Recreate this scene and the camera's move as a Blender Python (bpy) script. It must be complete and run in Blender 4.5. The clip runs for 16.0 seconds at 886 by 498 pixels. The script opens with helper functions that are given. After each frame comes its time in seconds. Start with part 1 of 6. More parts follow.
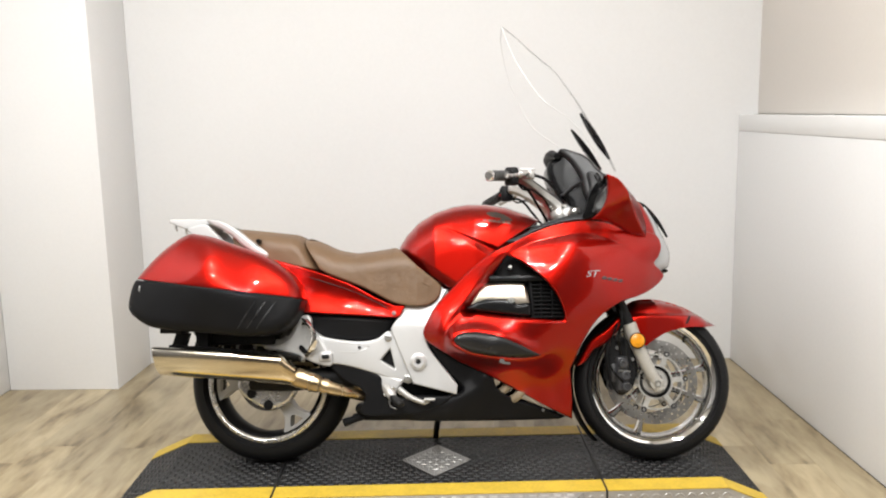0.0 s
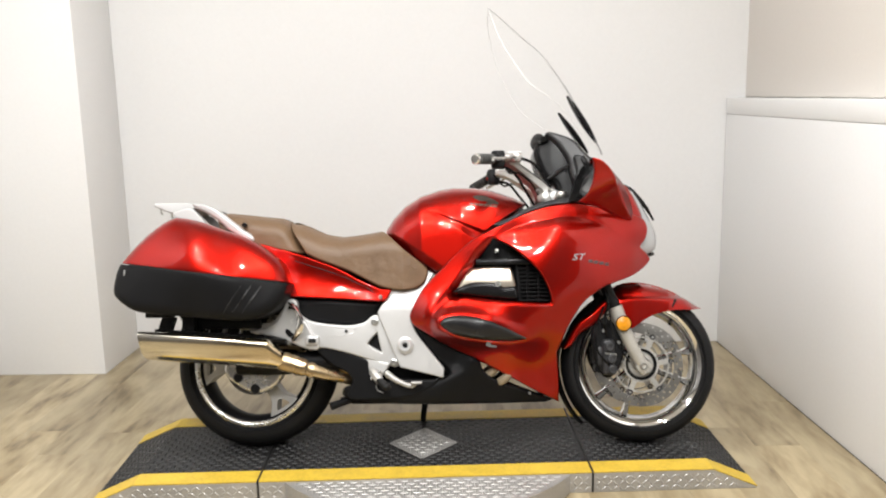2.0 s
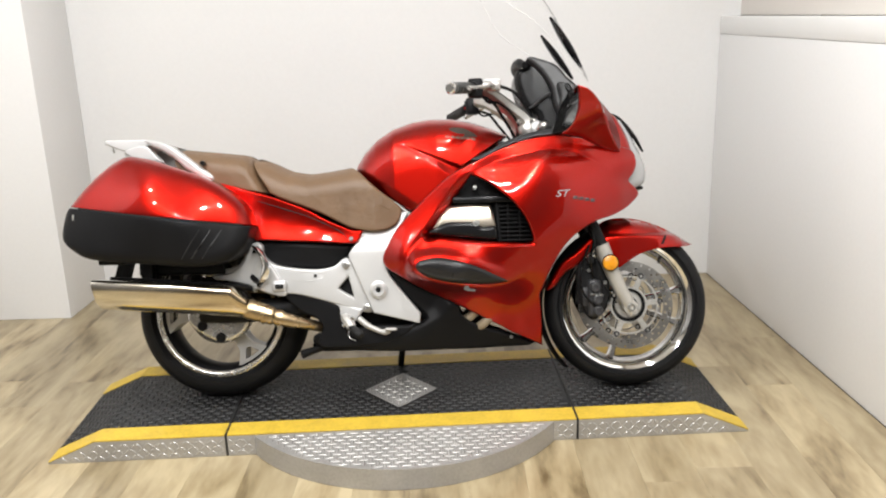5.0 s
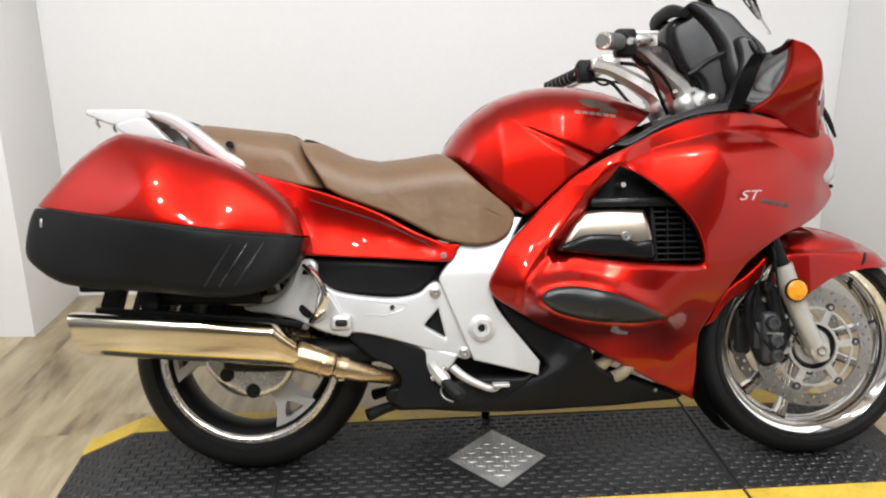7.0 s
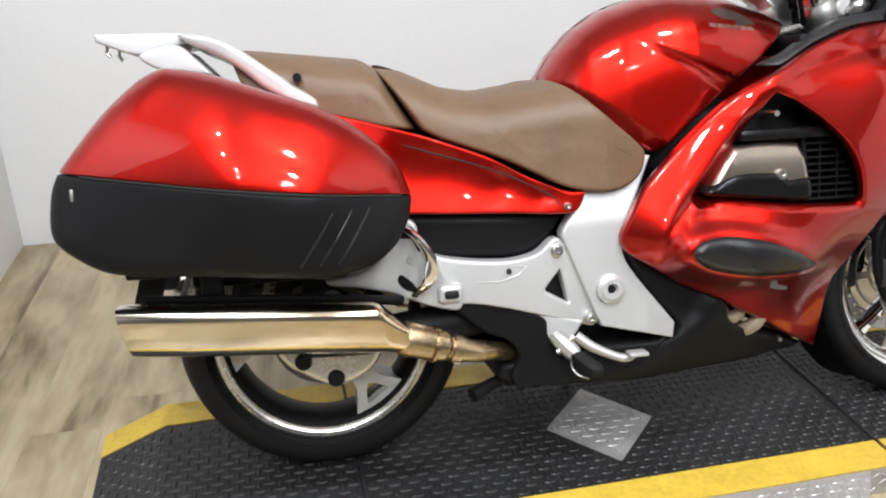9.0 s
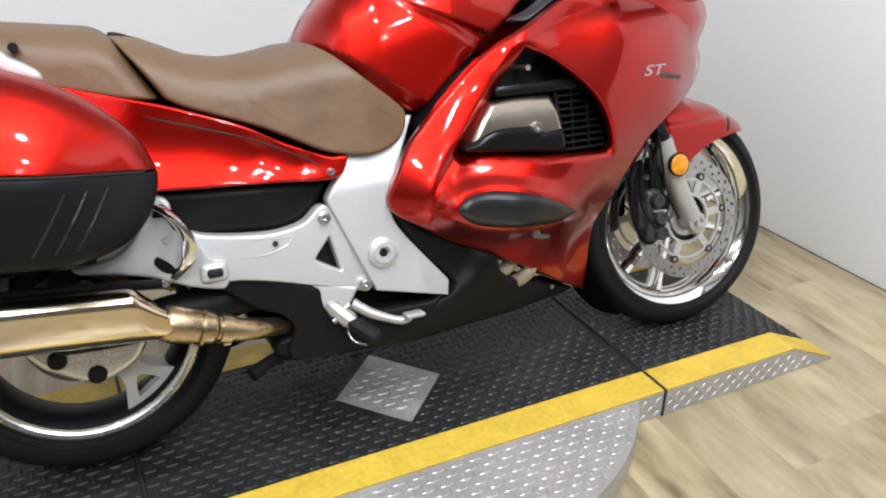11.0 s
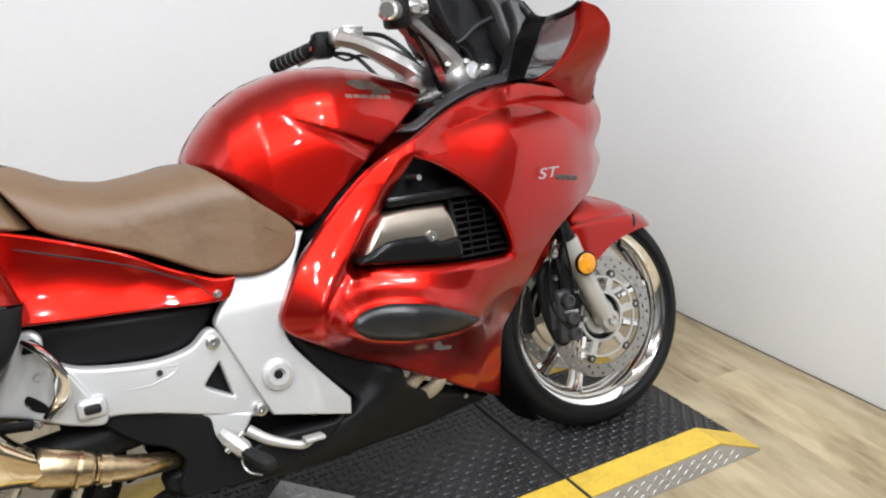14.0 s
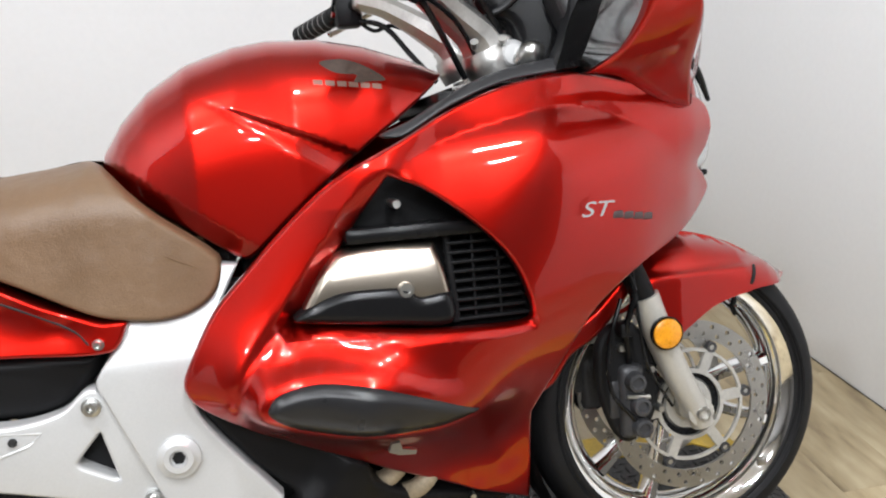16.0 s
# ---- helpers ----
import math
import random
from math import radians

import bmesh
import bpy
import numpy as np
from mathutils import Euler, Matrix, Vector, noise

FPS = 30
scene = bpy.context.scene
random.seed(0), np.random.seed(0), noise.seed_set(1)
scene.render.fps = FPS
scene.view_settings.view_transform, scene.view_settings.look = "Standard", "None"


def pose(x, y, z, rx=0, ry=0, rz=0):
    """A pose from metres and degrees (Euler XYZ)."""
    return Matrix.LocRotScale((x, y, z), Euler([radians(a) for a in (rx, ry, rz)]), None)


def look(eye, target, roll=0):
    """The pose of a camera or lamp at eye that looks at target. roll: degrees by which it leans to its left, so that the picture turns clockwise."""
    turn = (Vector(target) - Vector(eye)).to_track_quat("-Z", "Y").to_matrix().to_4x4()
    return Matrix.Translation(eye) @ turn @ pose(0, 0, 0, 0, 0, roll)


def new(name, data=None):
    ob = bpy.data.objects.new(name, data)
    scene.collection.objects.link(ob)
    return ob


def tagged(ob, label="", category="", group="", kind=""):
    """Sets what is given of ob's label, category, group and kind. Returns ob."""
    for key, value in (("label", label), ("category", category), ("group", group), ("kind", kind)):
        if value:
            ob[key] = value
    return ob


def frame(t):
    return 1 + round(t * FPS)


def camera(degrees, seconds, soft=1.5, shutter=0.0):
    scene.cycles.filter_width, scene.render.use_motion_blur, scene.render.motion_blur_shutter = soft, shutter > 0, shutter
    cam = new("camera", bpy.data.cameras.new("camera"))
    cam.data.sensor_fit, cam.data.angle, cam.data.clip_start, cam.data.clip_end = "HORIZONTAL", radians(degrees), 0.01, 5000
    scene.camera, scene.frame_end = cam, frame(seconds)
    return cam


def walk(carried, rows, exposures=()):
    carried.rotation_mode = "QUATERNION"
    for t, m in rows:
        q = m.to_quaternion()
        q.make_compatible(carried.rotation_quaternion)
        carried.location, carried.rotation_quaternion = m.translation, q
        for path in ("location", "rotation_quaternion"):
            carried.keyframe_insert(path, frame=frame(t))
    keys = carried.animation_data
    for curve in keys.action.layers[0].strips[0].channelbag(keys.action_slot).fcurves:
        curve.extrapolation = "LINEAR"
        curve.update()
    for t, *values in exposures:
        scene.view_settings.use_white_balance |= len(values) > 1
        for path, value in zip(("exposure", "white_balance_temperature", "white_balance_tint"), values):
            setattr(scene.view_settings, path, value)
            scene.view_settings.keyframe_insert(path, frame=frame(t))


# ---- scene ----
cam = camera(56.0, 16.0, soft=2.1)
PATH = [
    (0, (0.043, -3.143, 1.42), (-0.029, -1.172, 1.092), -1.1),
    (0.5, (0.064, -3.141, 1.445), (-0.007, -1.171, 1.107), -1.2),
    (1, (0.061, -3.147, 1.43), (0.003, -1.176, 1.096), -1.0),
    (1.5, (0.073, -3.135, 1.449), (0.006, -1.171, 1.08), -1.4),
    (2, (0.058, -3.139, 1.417), (0.008, -1.173, 1.051), -1.1),
    (2.5, (0.088, -3.124, 1.451), (0.001, -1.165, 1.059), -2.1),
    (3, (0.07, -3.136, 1.422), (0.034, -1.168, 1.069), -1.9),
    (3.5, (0.076, -3.135, 1.424), (0.037, -1.166, 1.072), -1.8),
    (4, (0.08, -3.13, 1.42), (0.042, -1.165, 1.049), -2.2),
    (4.2, (0.11, -3.111, 1.444), (0.056, -1.158, 1.019), -2.9),
    (6.3, (-0.086, -2.441, 1.376), (-0.044, -0.527, 0.796), 0.7),
    (6.5, (-0.176, -2.355, 1.374), (-0.126, -0.432, 0.827), -0.2),
    (7, (-0.313, -2.076, 1.305), (-0.255, -0.169, 0.706), -0.5),
    (7.5, (-0.464, -1.795, 1.358), (-0.474, 0.115, 0.764), 0.7),
    (8, (-0.683, -1.678, 1.359), (-0.541, 0.239, 0.807), -1.9),
    (8.2, (-0.765, -1.651, 1.353), (-0.556, 0.241, 0.742), -1.8),
    (10.3, (-0.78, -1.639, 1.269), (-0.299, 0.068, 0.343), 0.8),
    (10.5, (-0.752, -1.636, 1.275), (-0.199, 0.052, 0.356), 0.9),
    (11, (-0.679, -1.637, 1.29), (0.056, -0.01, 0.39), 1.2),
    (11.5, (-0.621, -1.646, 1.29), (0.258, -0.088, 0.395), 1.1),
    (12, (-0.603, -1.647, 1.291), (0.31, -0.094, 0.422), 0.4),
    (12.5, (-0.579, -1.644, 1.306), (0.338, -0.02, 0.581), -0.1),
    (13, (-0.57, -1.632, 1.309), (0.309, 0.03, 0.626), 0.3),
    (13.5, (-0.573, -1.627, 1.315), (0.307, 0.038, 0.642), 0.7),
    (14, (-0.543, -1.641, 1.3), (0.322, 0.027, 0.614), -0.8),
    (14.5, (-0.412, -1.668, 1.295), (0.324, 0.075, 0.647), 1.6),
    (15, (-0.285, -1.605, 1.281), (0.351, 0.167, 0.606), -0.2),
    (15.5, (-0.14, -1.393, 1.269), (0.471, 0.385, 0.586), 0.8),
    (16, (-0.009, -1.269, 1.24), (0.402, 0.54, 0.491), -0.8),
]
EXPOSURES = [(0.0, -0.03, 6550, 10), (4.0, -0.03, 6550, 10), (6.5, 0.02, 6350, 10), (8.0, 0.04, 6200, 10), (10.5, -0.06, 5950, 10), (11.5, -0.06, 5950, 10), (12.4, -0.02, 6000, 10), (13.5, -0.04, 6050, 10), (14.5, 0.04, 6050, 10), (15.5, 0.03, 6100, 10), (16.0, 0.04, 6100, 10)]
walk(cam, [(t, look(eye, target, roll)) for t, eye, target, roll in PATH], EXPOSURES)

# ---- light ----
world = bpy.data.worlds.new("room_dark")
scene.world = world
world.use_nodes = True
world.node_tree.nodes["Background"].inputs[0].default_value = (1, 0.97, 0.93, 1)
world.node_tree.nodes["Background"].inputs[1].default_value = 0.0

CEILING = 3.5
LAMPS = [(x, y) for y in (-4.5, -3.35) for x in (-0.95, 0.38)] + [(x, y) for y in (-2.2, -1.05) for x in (-1.4, 0.5)]
LAMP_POWER = 48.0


# ---- materials ----
def material(name, color, rough=0.5, metal=0.0, coat=0.0, vary=0.06, scale=9.0, fine=140.0, bump=0.0, rough_vary=0.05, coat_rough=0.03, spec=0.5, random=0.0, coat_ior=1.5, waves=0.0):
    """A surface whose colour and gloss vary at two scales, with a fine relief."""
    m = bpy.data.materials.new(name)
    m.use_nodes = True
    t = m.node_tree
    b = t.nodes["Principled BSDF"]
    co = t.nodes.new("ShaderNodeTexCoord")
    n1, n2 = t.nodes.new("ShaderNodeTexNoise"), t.nodes.new("ShaderNodeTexNoise")
    n1.inputs["Scale"].default_value, n1.inputs["Detail"].default_value = scale, 4
    n2.inputs["Scale"].default_value, n2.inputs["Detail"].default_value = fine, 3
    for n in (n1, n2):
        t.links.new(co.outputs["Object"], n.inputs["Vector"])
    add = t.nodes.new("ShaderNodeMath")
    add.operation = "ADD"
    t.links.new(n1.outputs["Fac"], add.inputs[0])
    t.links.new(n2.outputs["Fac"], add.inputs[1])
    ramp = t.nodes.new("ShaderNodeMapRange")
    ramp.inputs["From Min"].default_value, ramp.inputs["From Max"].default_value = 0.6, 1.4
    ramp.inputs["To Min"].default_value, ramp.inputs["To Max"].default_value = 1 - vary, 1 + vary
    t.links.new(add.outputs[0], ramp.inputs["Value"])
    mul = t.nodes.new("ShaderNodeVectorMath")
    mul.operation = "SCALE"
    mul.inputs[0].default_value = color[:3]
    t.links.new(ramp.outputs["Result"], mul.inputs["Scale"])
    last = mul.outputs[0]
    if random:
        info, r2, mul2 = t.nodes.new("ShaderNodeObjectInfo"), t.nodes.new("ShaderNodeMapRange"), t.nodes.new("ShaderNodeVectorMath")
        r2.inputs["To Min"].default_value, r2.inputs["To Max"].default_value = 1 - random, 1 + random
        mul2.operation = "SCALE"
        t.links.new(info.outputs["Random"], r2.inputs["Value"])
        t.links.new(last, mul2.inputs[0])
        t.links.new(r2.outputs["Result"], mul2.inputs["Scale"])
        last = mul2.outputs[0]
    t.links.new(last, b.inputs["Base Color"])
    rr = t.nodes.new("ShaderNodeMapRange")
    rr.inputs["From Min"].default_value, rr.inputs["From Max"].default_value = 0.3, 0.7
    rr.inputs["To Min"].default_value, rr.inputs["To Max"].default_value = max(0.0, rough - rough_vary), rough + rough_vary
    t.links.new(n1.outputs["Fac"], rr.inputs["Value"])
    t.links.new(rr.outputs["Result"], b.inputs["Roughness"])
    b.inputs["Metallic"].default_value = metal
    b.inputs["Coat Weight"].default_value = coat
    b.inputs["Coat Roughness"].default_value = coat_rough
    b.inputs["Coat IOR"].default_value = coat_ior
    b.inputs["Specular IOR Level"].default_value = spec
    if waves:
        n3, bp3 = t.nodes.new("ShaderNodeTexNoise"), t.nodes.new("ShaderNodeBump")
        n3.inputs["Scale"].default_value, n3.inputs["Detail"].default_value = 16, 2
        t.links.new(co.outputs["Object"], n3.inputs["Vector"])
        bp3.inputs["Strength"].default_value, bp3.inputs["Distance"].default_value = waves, 0.01
        t.links.new(n3.outputs["Fac"], bp3.inputs["Height"])
    if bump:
        bp = t.nodes.new("ShaderNodeBump")
        bp.inputs["Strength"].default_value, bp.inputs["Distance"].default_value = bump, 0.002
        t.links.new(n2.outputs["Fac"], bp.inputs["Height"])
        if waves:
            t.links.new(bp3.outputs["Normal"], bp.inputs["Normal"])
        t.links.new(bp.outputs["Normal"], b.inputs["Normal"])
    return m


def heat_steel():
    """Polished steel that has gone golden towards the hot end and along the underside."""
    m = material("heat_tinted_steel", (0.8, 0.77, 0.7, 1), 0.15, metal=1.0, vary=0.05, scale=5, fine=160, rough_vary=0.05)
    t = m.node_tree
    b = t.nodes["Principled BSDF"]
    base = b.inputs["Base Color"].links[0].from_socket
    co, xyz, noise_tex = t.nodes.new("ShaderNodeTexCoord"), t.nodes.new("ShaderNodeSeparateXYZ"), t.nodes.new("ShaderNodeTexNoise")
    noise_tex.inputs["Scale"].default_value = 11
    t.links.new(co.outputs["Object"], xyz.inputs[0])
    t.links.new(co.outputs["Object"], noise_tex.inputs["Vector"])
    along, sway, tint = t.nodes.new("ShaderNodeMapRange"), t.nodes.new("ShaderNodeMath"), t.nodes.new("ShaderNodeMix")
    along.inputs["From Min"].default_value, along.inputs["From Max"].default_value = -1.05, -0.58
    along.inputs["To Min"].default_value, along.inputs["To Max"].default_value = 0.12, 0.85
    sway.operation = "MULTIPLY_ADD"
    sway.inputs[1].default_value, sway.inputs[2].default_value = 0.5, -0.25
    add = t.nodes.new("ShaderNodeMath")
    add.operation, add.use_clamp = "ADD", True
    t.links.new(xyz.outputs["X"], along.inputs["Value"])
    t.links.new(noise_tex.outputs["Fac"], sway.inputs[0])
    t.links.new(along.outputs["Result"], add.inputs[0])
    t.links.new(sway.outputs[0], add.inputs[1])
    tint.data_type, tint.blend_type = "RGBA", "MULTIPLY"
    t.links.new(add.outputs[0], tint.inputs["Factor"])
    t.links.new(base, tint.inputs["A"])
    tint.inputs["B"].default_value = (0.8, 0.65, 0.42, 1)
    t.links.new(tint.outputs["Result"], b.inputs["Base Color"])
    return m


RED = material("candy_red_paint", (0.4, 0.0065, 0.0026, 1), 0.33, metal=0.97, coat=1.0, coat_ior=1.38, vary=0.025, scale=3, fine=1200, rough_vary=0.012, coat_rough=0.035)
BLACK_PLASTIC = material("black_textured_plastic", (0.0085, 0.0085, 0.009, 1), 0.4, vary=0.25, scale=8, fine=700, bump=0.12, spec=0.09)
BLACK_GLOSS = material("black_gloss_plastic", (0.006, 0.006, 0.0065, 1), 0.24, vary=0.2, scale=10, fine=200, spec=0.18)
BLACK_METAL = material("black_engine_metal", (0.007, 0.007, 0.0075, 1), 0.5, vary=0.3, scale=14, fine=160, bump=0.2, spec=0.16)
RUBBER = material("tyre_rubber", (0.007, 0.007, 0.0075, 1), 0.58, vary=0.25, scale=7, fine=120, bump=0.12, spec=0.2)
GRIP = material("grip_rubber", (0.01, 0.01, 0.01, 1), 0.6, vary=0.2, spec=0.2)
SILVER = material("silver_frame_paint", (0.5, 0.5, 0.495, 1), 0.42, metal=0.4, coat=0.3, vary=0.05, scale=6, fine=300, bump=0.04)
ALU = material("cast_aluminium", (0.68, 0.67, 0.65, 1), 0.27, metal=0.85, vary=0.12, scale=18, fine=220, bump=0.1)
CHROME = material("chrome", (0.94, 0.945, 0.95, 1), 0.05, metal=1.0, vary=0.02, rough_vary=0.03)
COVER = material("satin_head_cover", (0.37, 0.325, 0.27, 1), 0.3, metal=1.0, vary=0.04, scale=4, fine=300, rough_vary=0.04)
STEEL = material("brushed_steel", (0.42, 0.415, 0.4, 1), 0.3, metal=1.0, vary=0.1, scale=20, fine=260)
FORK = material("satin_silver_fork_paint", (0.4, 0.385, 0.35, 1), 0.45, metal=0.4, vary=0.08, scale=12, fine=200)
BOLT = material("zinc_bolt", (0.6, 0.6, 0.58, 1), 0.3, metal=1.0, vary=0.1)
MUFFLER = heat_steel()
SEAT = material("brown_seat_vinyl", (0.135, 0.08, 0.042, 1), 0.5, vary=0.2, scale=9, fine=420, bump=0.3, waves=0.45)
AMBER = material("amber_reflector", (0.6, 0.24, 0.006, 1), 0.3, coat=0.2, vary=0.35, scale=60, fine=300)
GREY_LETTER = material("silver_letter", (0.36, 0.37, 0.36, 1), 0.35, metal=0.5)
DARK_LETTER = material("dark_letter", (0.05, 0.035, 0.035, 1), 0.35)
WALL = material("white_wall_paint", (0.76, 0.76, 0.76, 1), 0.6, vary=0.02, scale=1.2, fine=60, bump=0.08)
WALL_BEIGE = material("warm_white_wall_paint", (0.73, 0.69, 0.645, 1), 0.65, vary=0.02, scale=1.2, fine=60, bump=0.08)
TRIM = material("white_ledge_paint", (0.78, 0.78, 0.775, 1), 0.5, vary=0.02)
DECK = material("black_tread_rubber", (0.0125, 0.0125, 0.0127, 1), 0.48, vary=0.4, scale=5, fine=90, bump=0.15, spec=0.5)
YELLOW = material("yellow_safety_paint", (0.54, 0.37, 0.04, 1), 0.5, vary=0.22, scale=14, fine=80, bump=0.15)
TREAD = material("aluminium_tread_plate", (0.41, 0.4, 0.385, 1), 0.4, metal=0.5, vary=0.16, scale=8, fine=120, bump=0.1)
SEAM = material("black_seam_rubber", (0.008, 0.008, 0.008, 1), 0.6)
CALIPER = material("dark_caliper", (0.035, 0.035, 0.037, 1), 0.45, metal=0.2, vary=0.3, scale=40)
LENS = material("frosted_lens", (0.4, 0.41, 0.42, 1), 0.12, coat=1.0)


def thin_glass(name):
    """A clear thin sheet: lets light straight through and mirrors a little, more at a slant."""
    m = bpy.data.materials.new(name)
    m.use_nodes = True
    t = m.node_tree
    t.nodes.remove(t.nodes["Principled BSDF"])
    clear, gloss, mix, fres = (t.nodes.new("ShaderNode" + k) for k in ("BsdfTransparent", "BsdfGlossy", "MixShader", "Fresnel"))
    clear.inputs["Color"].default_value = (0.996, 0.997, 0.997, 1)
    gloss.inputs["Roughness"].default_value = 0.03
    fres.inputs["IOR"].default_value = 1.02
    t.links.new(fres.outputs[0], mix.inputs[0])
    t.links.new(clear.outputs[0], mix.inputs[1])
    t.links.new(gloss.outputs[0], mix.inputs[2])
    t.links.new(mix.outputs[0], t.nodes["Material Output"].inputs["Surface"])
    return m


GLASS = thin_glass("clear_screen")
# dark colour stands in for lack of light on the unseen far walls
SHADE_WALL = material("shade_toned_wall", (0.1, 0.095, 0.09, 1), 0.7, vary=0.1, scale=1.0)
SATIN = material("satin_grey_plastic", (0.012, 0.012, 0.013, 1), 0.3, spec=0.35, vary=0.15, scale=12, fine=500, bump=0.1)
EDGE = material("screen_edge", (0.62, 0.62, 0.62, 1), 0.2, vary=0.05)
LOGO = material("faded_emblem", (0.05, 0.03, 0.022, 1), 0.6, metal=0.1, coat=0.1, vary=0.3, scale=70)
TRIM_GREY = material("dark_grey_trim", (0.022, 0.022, 0.0235, 1), 0.4, spec=0.35, vary=0.15, scale=20, fine=500, bump=0.1)
LOGO_LIGHT = material("pale_emblem_letters", (0.16, 0.08, 0.06, 1), 0.5, metal=0.1, coat=0.1)
MIRROR = material("dusty_mirror_glass", (0.5, 0.51, 0.52, 1), 0.1, metal=1.0, vary=0.03, rough_vary=0.05)


def wood_material():
    m = bpy.data.materials.new("light_oak_vinyl")
    m.use_nodes = True
    t = m.node_tree
    b = t.nodes["Principled BSDF"]
    co, info = t.nodes.new("ShaderNodeTexCoord"), t.nodes.new("ShaderNodeObjectInfo")
    add = t.nodes.new("ShaderNodeVectorMath")
    add.operation = "ADD"
    sc = t.nodes.new("ShaderNodeVectorMath")
    sc.operation = "SCALE"
    sc.inputs[0].default_value = (17.0, 31.0, 5.0)
    t.links.new(info.outputs["Random"], sc.inputs["Scale"])
    t.links.new(co.outputs["Object"], add.inputs[0])
    t.links.new(sc.outputs[0], add.inputs[1])
    mp = t.nodes.new("ShaderNodeMapping")
    mp.inputs["Scale"].default_value = (5.0, 1.1, 1.0)
    t.links.new(add.outputs[0], mp.inputs["Vector"])
    n1, n2 = t.nodes.new("ShaderNodeTexNoise"), t.nodes.new("ShaderNodeTexNoise")
    n1.inputs["Scale"].default_value, n1.inputs["Detail"].default_value, n1.inputs["Distortion"].default_value = 1.0, 8, 1.9
    n2.inputs["Scale"].default_value, n2.inputs["Detail"].default_value = 7.0, 4
    t.links.new(mp.outputs[0], n1.inputs["Vector"])
    t.links.new(mp.outputs[0], n2.inputs["Vector"])
    mix = t.nodes.new("ShaderNodeMath")
    mix.operation = "MULTIPLY_ADD"
    mix.inputs[1].default_value = 0.42
    t.links.new(n2.outputs["Fac"], mix.inputs[0])
    t.links.new(n1.outputs["Fac"], mix.inputs[2])
    ramp = t.nodes.new("ShaderNodeValToRGB")
    e = ramp.color_ramp.elements
    e[0].position, e[0].color = 0.46, (0.125, 0.089, 0.044, 1)
    e[1].position, e[1].color = 0.86, (0.4, 0.33, 0.205, 1)
    mid = ramp.color_ramp.elements.new(0.62)
    mid.color = (0.275, 0.215, 0.122, 1)
    t.links.new(mix.outputs[0], ramp.inputs["Fac"])
    r2, mul = t.nodes.new("ShaderNodeMapRange"), t.nodes.new("ShaderNodeVectorMath")
    r2.inputs["To Min"].default_value, r2.inputs["To Max"].default_value = 0.86, 1.12
    mul.operation = "SCALE"
    t.links.new(info.outputs["Random"], r2.inputs["Value"])
    t.links.new(ramp.outputs["Color"], mul.inputs[0])
    t.links.new(r2.outputs["Result"], mul.inputs["Scale"])
    t.links.new(mul.outputs[0], b.inputs["Base Color"])
    b.inputs["Roughness"].default_value = 0.3
    b.inputs["Specular IOR Level"].default_value = 0.7
    bp = t.nodes.new("ShaderNodeBump")
    bp.inputs["Strength"].default_value, bp.inputs["Distance"].default_value = 0.12, 0.002
    t.links.new(n2.outputs["Fac"], bp.inputs["Height"])
    t.links.new(bp.outputs["Normal"], b.inputs["Normal"])
    return m


WOOD = wood_material()
GROUT = material("dark_subfloor", (0.16, 0.11, 0.07, 1), 0.7)


def emitter(name, color, strength):
    m = bpy.data.materials.new(name)
    m.use_nodes = True
    b = m.node_tree.nodes["Principled BSDF"]
    b.inputs["Emission Color"].default_value = color
    b.inputs["Emission Strength"].default_value = strength
    return m


# ---- mesh helpers ----
from mathutils.geometry import delaunay_2d_cdt


def mesh_object(name, bm, mat, parent=None, label="", smooth=True, sharp=40):
    me = bpy.data.meshes.new(name)
    bm.normal_update()
    for e in bm.edges:
        if len(e.link_faces) == 2:
            e.smooth = e.calc_face_angle(0.0) < radians(sharp)
    for f in bm.faces:
        f.smooth = smooth
    bm.to_mesh(me)
    bm.free()
    if "skin_normal" in me.attributes:
        nrm = np.zeros(len(me.vertices) * 3, np.float32)
        me.attributes["skin_normal"].data.foreach_get("vector", nrm)
        skin = np.zeros(len(me.polygons), np.int32)
        me.attributes["skin_face"].data.foreach_get("value", skin)
        vi, own = np.zeros(len(me.loops), np.int32), np.zeros(len(me.loops) * 3, np.float32)
        me.loops.foreach_get("vertex_index", vi)
        me.corner_normals.foreach_get("vector", own)
        of = np.repeat(skin, [p.loop_total for p in me.polygons])
        all_n = np.where(of[:, None] > 0, nrm.reshape(-1, 3)[vi], own.reshape(-1, 3))
        me.attributes.remove(me.attributes["skin_normal"])
        me.attributes.remove(me.attributes["skin_face"])
        me.normals_split_custom_set([tuple(v) for v in all_n.tolist()])
    me.materials.append(mat)
    ob = new(name, me)
    if parent is not None:
        ob.parent = parent
    return tagged(ob, label=label)


def part(name, bm, mat, parent, label="", smooth=True, sharp=40):
    return mesh_object(name, bm, mat, parent, label, smooth, sharp)


